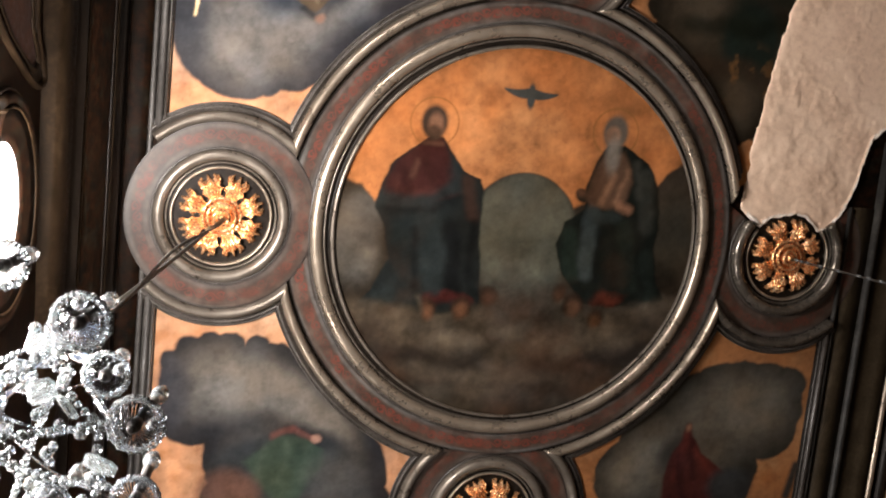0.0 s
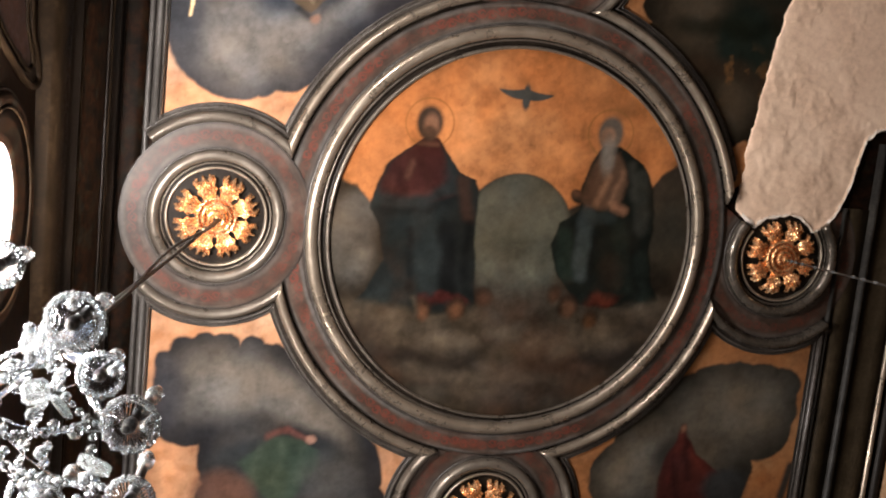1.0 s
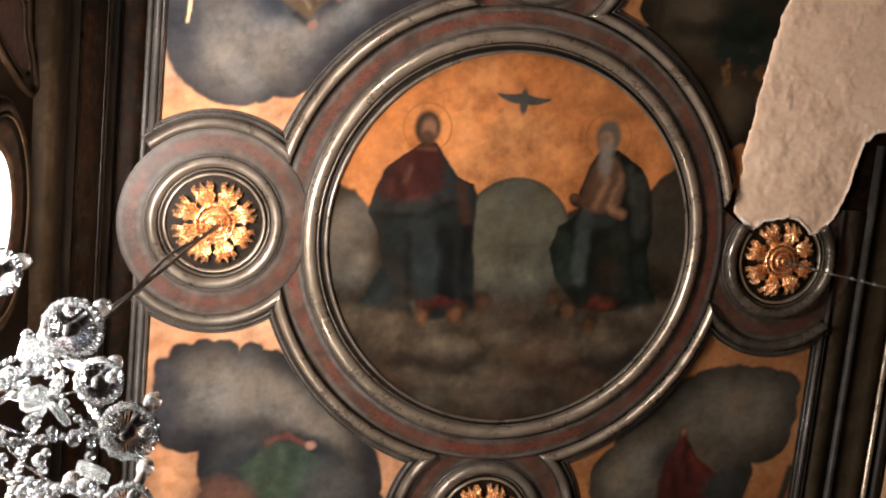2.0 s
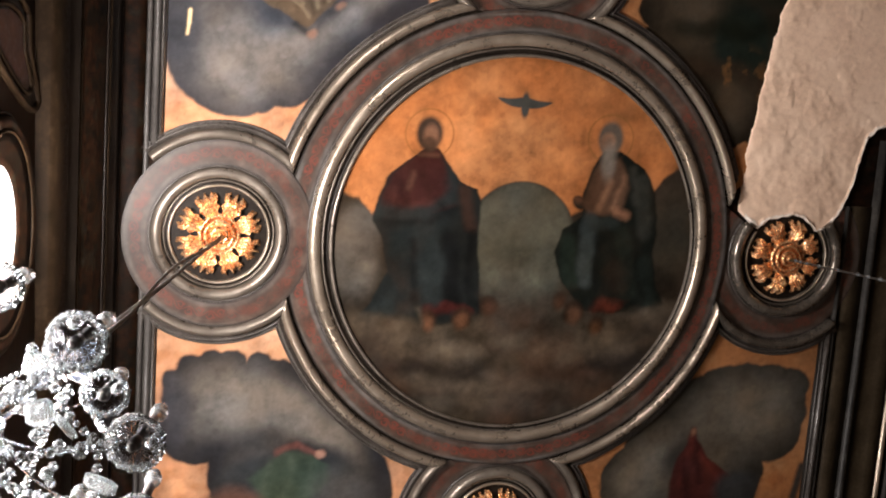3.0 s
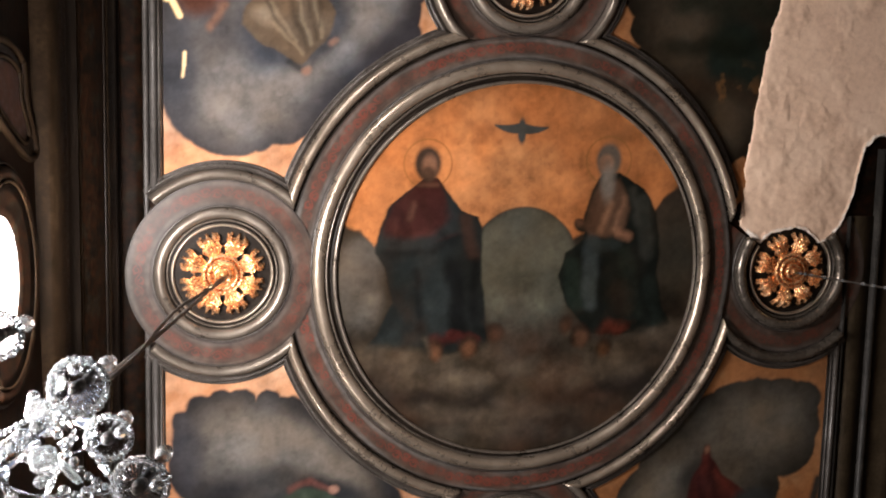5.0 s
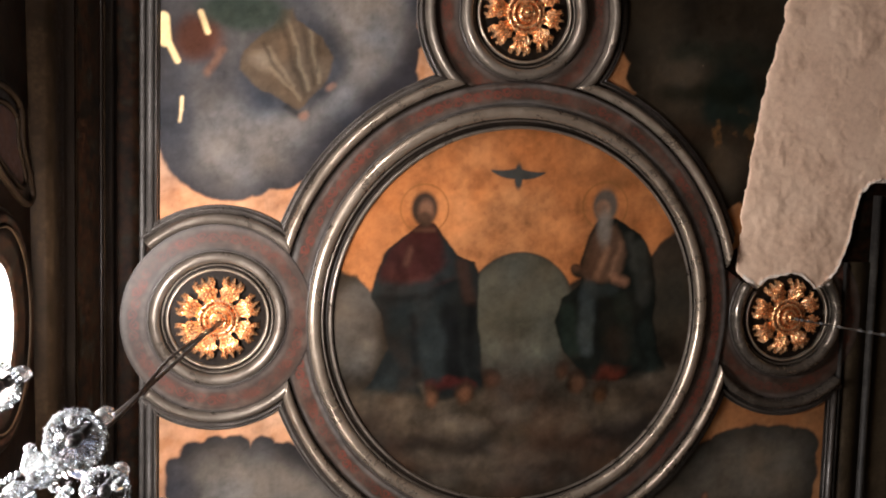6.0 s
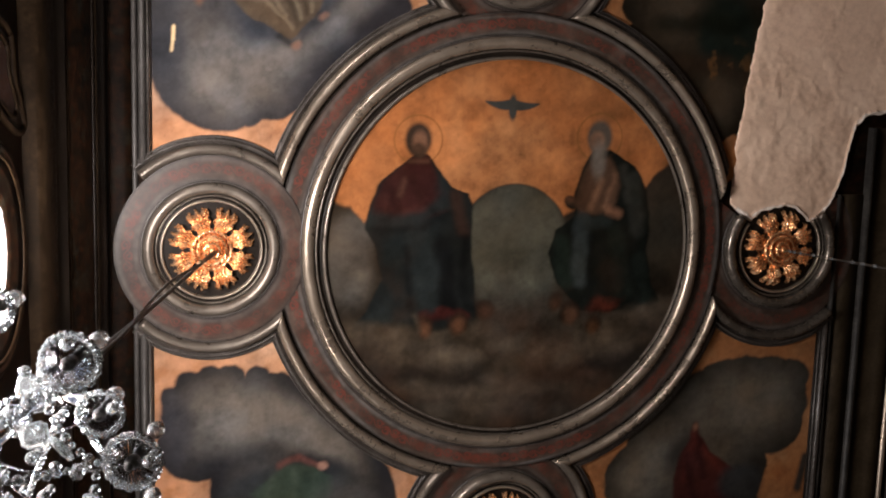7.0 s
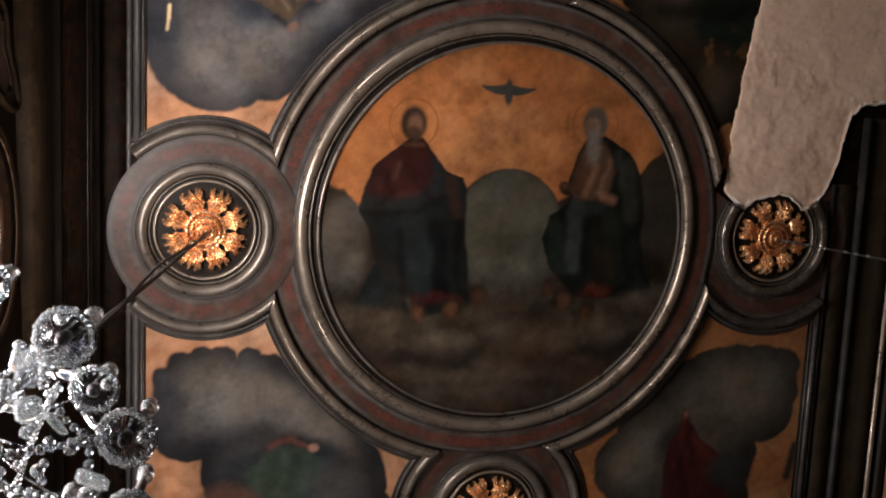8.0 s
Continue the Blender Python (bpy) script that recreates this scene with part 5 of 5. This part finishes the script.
def candle_dish(parent, m, radius, tip):
    """Pressed-glass drip dish with a beaded rim, its brass cup, candle tube and bulb."""
    bm = bmesh.new()
    k = radius / 0.058
    prof = [(0.008, -0.006), (0.020, -0.004), (0.033, 0.002), (0.043, 0.010), (0.049, 0.018), (0.051, 0.021), (0.049, 0.023), (0.042, 0.014), (0.032, 0.006), (0.012, -0.001)]
    lathe(bm, [(r * k, z * k) for r, z in prof], 96, 32, 0.018)
    dish = part("drip_dish", bm, DISHGLASS, parent, "ribbed pressed-glass dish with beaded rim")
    dish.matrix_basis = m
    bm = bmesh.new()
    for i in range(28):
        a = 2 * math.pi * i / 28
        gem(bm, (0.0515 * k * math.cos(a), 0.0515 * k * math.sin(a), 0.016 * k), 0.0095 * k * (1 + 0.18 * math.sin(3 * i)), 0.010 * k, 6)
    tagged(part("bead_rim", bm, CRYSTAL, dish, smooth=False), kind="stuff")
    bm = bmesh.new()
    for i in range(16):
        a = 2 * math.pi * (i + 0.5) / 16
        gem(bm, (0.040 * k * math.cos(a), 0.040 * k * math.sin(a), 0.002 * k), 0.0032 * k, 0.004 * k, 5)
    tagged(part("bead_circle", bm, CRYSTAL, dish, smooth=False), kind="stuff")
    bm = bmesh.new()
    lathe(bm, [(0.004, -0.030), (0.009, -0.026), (0.006, -0.016), (0.010, -0.008), (0.014, 0.004), (0.012, 0.02), (0.012, 0.032)], 16)
    part("cup", bm, CABLE, dish)
    bm = bmesh.new()
    lathe(bm, [(0.0105, 0.03), (0.0105, 0.21), (0.008, 0.215)], 14)
    part("candle_tube", bm, CABLE, dish)
    bm = bmesh.new()
    lathe(bm, [(0.006, 0.215), (0.012, 0.23), (0.0185, 0.255), (0.0185, 0.275), (0.012, 0.305), (0.003, 0.32 + tip)], 16)
    part("bulb", bm, CRYSTAL, dish)
    return dish


def plate(bm, m, w, h, t):
    """A thin cut plate with bevelled edges and clipped corners."""
    out = [(-w, -h * 0.6), (-w * 0.6, -h), (w * 0.6, -h), (w, -h * 0.6), (w, h * 0.6), (w * 0.6, h), (-w * 0.6, h), (-w, h * 0.6)]
    rows = []
    for k, z in ((0.72, -t), (1.0, -t * 0.3), (1.0, t * 0.3), (0.72, t)):
        rows.append([bm.verts.new(m @ Vector((a * k, b * k, z))) for a, b in out])
    for a, b in zip(rows, rows[1:]):
        for i in range(8):
            bm.faces.new((a[i], a[(i + 1) % 8], b[(i + 1) % 8], b[i]))
    bm.faces.new(rows[0][::-1])
    bm.faces.new(rows[-1])


def chandelier():
    rnd = random.Random(7)
    root = tagged(new("chandelier"), "cut-crystal chandelier with glass dishes and bead strings", "chandelier")
    root.location = CH
    bm = bmesh.new()
    lathe(bm, [(0.004, -0.30), (0.012, -0.27), (0.010, -0.10), (0.024, -0.06), (0.024, 0.16), (0.010, 0.20), (0.009, 0.95), (0.005, 1.0)], 16)
    part("stem", bm, DISHGLASS, root, "slim turned glass stem")
    for z, r in ((-0.31, 0.022), (-0.20, 0.048), (0.0, 0.040), (0.26, 0.036), (0.47, 0.028), (0.62, 0.022), (0.90, 0.020)):
        bm = bmesh.new()
        lathe(bm, [(r * 0.3, z - r * 0.9), (r * 0.8, z - r * 0.55), (r, z), (r * 0.8, z + r * 0.55), (r * 0.3, z + r * 0.9)], 14, 7, 0.04)
        part("glass_ball", bm, CRYSTAL, root, smooth=False)
    bm = bmesh.new()
    lathe(bm, [(0.014, 0.66), (0.040, 0.68), (0.062, 0.71), (0.066, 0.72), (0.058, 0.722), (0.014, 0.69)], 40, 12, 0.05)
    part("crown", bm, DISHGLASS, root, "scalloped glass crown")
    # arms: turn, length, height of the dish, dish radius
    arms = ((-86, 0.262, 0.00, 0.048), (-44, 0.230, 0.00, 0.060), (7, 0.283, 0.00, 0.058), (34, 0.345, 0.03, 0.050), (78, 0.28, 0.0, 0.058), (125, 0.26, 0.0, 0.058), (172, 0.26, 0.0, 0.058), (222, 0.26, 0.0, 0.058),
            (-9, 0.198, 0.15, 0.050), (70, 0.26, 0.15, 0.048), (135, 0.19, 0.15, 0.048), (205, 0.19, 0.15, 0.048))
    tips = []
    for turn, reach, z, r in arms:
        a = radians(turn)
        d = Vector((math.cos(a), math.sin(a), 0))
        pts = [d * (0.03 + (reach - 0.03) * s) + Vector((0, 0, (z - 0.06) - 0.085 * math.sin(math.pi * min(1, s * 1.05)) * (1 - 0.3 * s) + 0.045 * s ** 4)) for s in [i / 12 for i in range(13)]]
        pts[-1] = d * reach + Vector((0, 0, z - 0.012))
        bm = bmesh.new()
        tube(bm, pts, 0.0028, 8, 0.8)
        part("arm", bm, DISHGLASS, root, "thin curved clear glass arm")
        candle_dish(root, pose(d.x * reach, d.y * reach, z, 3 * math.sin(turn), 3 * math.cos(turn), turn), r, 0.004)
        tips.append((d, reach, z))
    # strings of beads from the crown to the dishes and swags between neighbours
    for i, (d, reach, z) in enumerate(tips[2:8:2]):
        bm = bmesh.new()
        bead_run(bm, d * 0.06 + Vector((0, 0, 0.70)), d * (reach - 0.035) + Vector((0, 0, z + 0.01)), 0.10, 0.024, 0.008)
        tagged(part("bead_string", bm, CRYSTAL, root, smooth=False), kind="stuff")
    ring = [t for t in tips if t[2] < 0.1]
    for (d0, r0, z0), (d1, r1, z1) in zip(ring[1:], ring[2:] + ring[:1]):
        bm = bmesh.new()
        bead_run(bm, d0 * (r0 - 0.06) + Vector((0, 0, z0 - 0.02)), d1 * (r1 - 0.06) + Vector((0, 0, z1 - 0.02)), 0.07, 0.021, 0.0088)
        bead_run(bm, d0 * (r0 - 0.06) + Vector((0, 0, z0 - 0.02)), d0 * 0.05 + Vector((0, 0, -0.24)), 0.04, 0.024, 0.0092)
        tagged(part("bead_swag", bm, CRYSTAL, root, smooth=False), kind="stuff")
    # drops under the arms: a bead, then a long cut drop
    for d, r, z in tips:
        for k, (s, ln) in enumerate(((0.99, 0.040), (0.72, 0.055), (0.45, 0.05))):
            side = Vector((-d.y, d.x, 0)) * rnd.uniform(-0.03, 0.03)
            p = d * (r * s + (0.045 if k == 0 else 0)) + side + Vector((0, 0, z - 0.055 - 0.03 * k))
            bm = bmesh.new()
            gem(bm, p + Vector((0, 0, 0.028)), 0.0095, 0.011, 8)
            gem(bm, p + Vector((0, 0, 0.010)), 0.006, 0.007, 6)
            gem(bm, p - Vector((0, 0, ln * 0.5)), 0.0125, ln * 0.5, 8)
            part("drop", bm, CRYSTAL, root, smooth=False)
    # clusters of larger cut stones round the lower bowl
    bm = bmesh.new()
    for i in range(26):
        a, r = rnd.uniform(0, 2 * math.pi), rnd.uniform(0.06, 0.19)
        gem(bm, (r * math.cos(a), r * math.sin(a), rnd.uniform(-0.12, 0.02)), rnd.uniform(0.007, 0.014), rnd.uniform(0.009, 0.018), 8)
    tagged(part("stone_setting", bm, CRYSTAL, root, "cluster of bright cut stones", smooth=False), kind="stuff")
    # flat cut plates
    for x, y, z, w, h, t1, t2 in ((0.105, -0.125, -0.05, 0.024, 0.026, 15, 8), (0.125, -0.045, -0.10, 0.026, 0.024, -12, -10), (0.245, 0.075, -0.14, 0.032, 0.016, 20, 14), (0.165, -0.010, -0.06, 0.010, 0.032, -20, 30),
                                  (-0.12, 0.10, -0.06, 0.024, 0.026, 10, 5), (-0.15, -0.05, -0.08, 0.026, 0.024, 0, -8), (0.02, 0.16, -0.08, 0.026, 0.024, 40, 6)):
        bm = bmesh.new()
        plate(bm, pose(x, y, z, t2, t2 * 0.6, t1), w, h, 0.006)
        part("cut_plate", bm, FROST, root, "flat clear cut-glass plate", smooth=False)
    return root


chandelier()
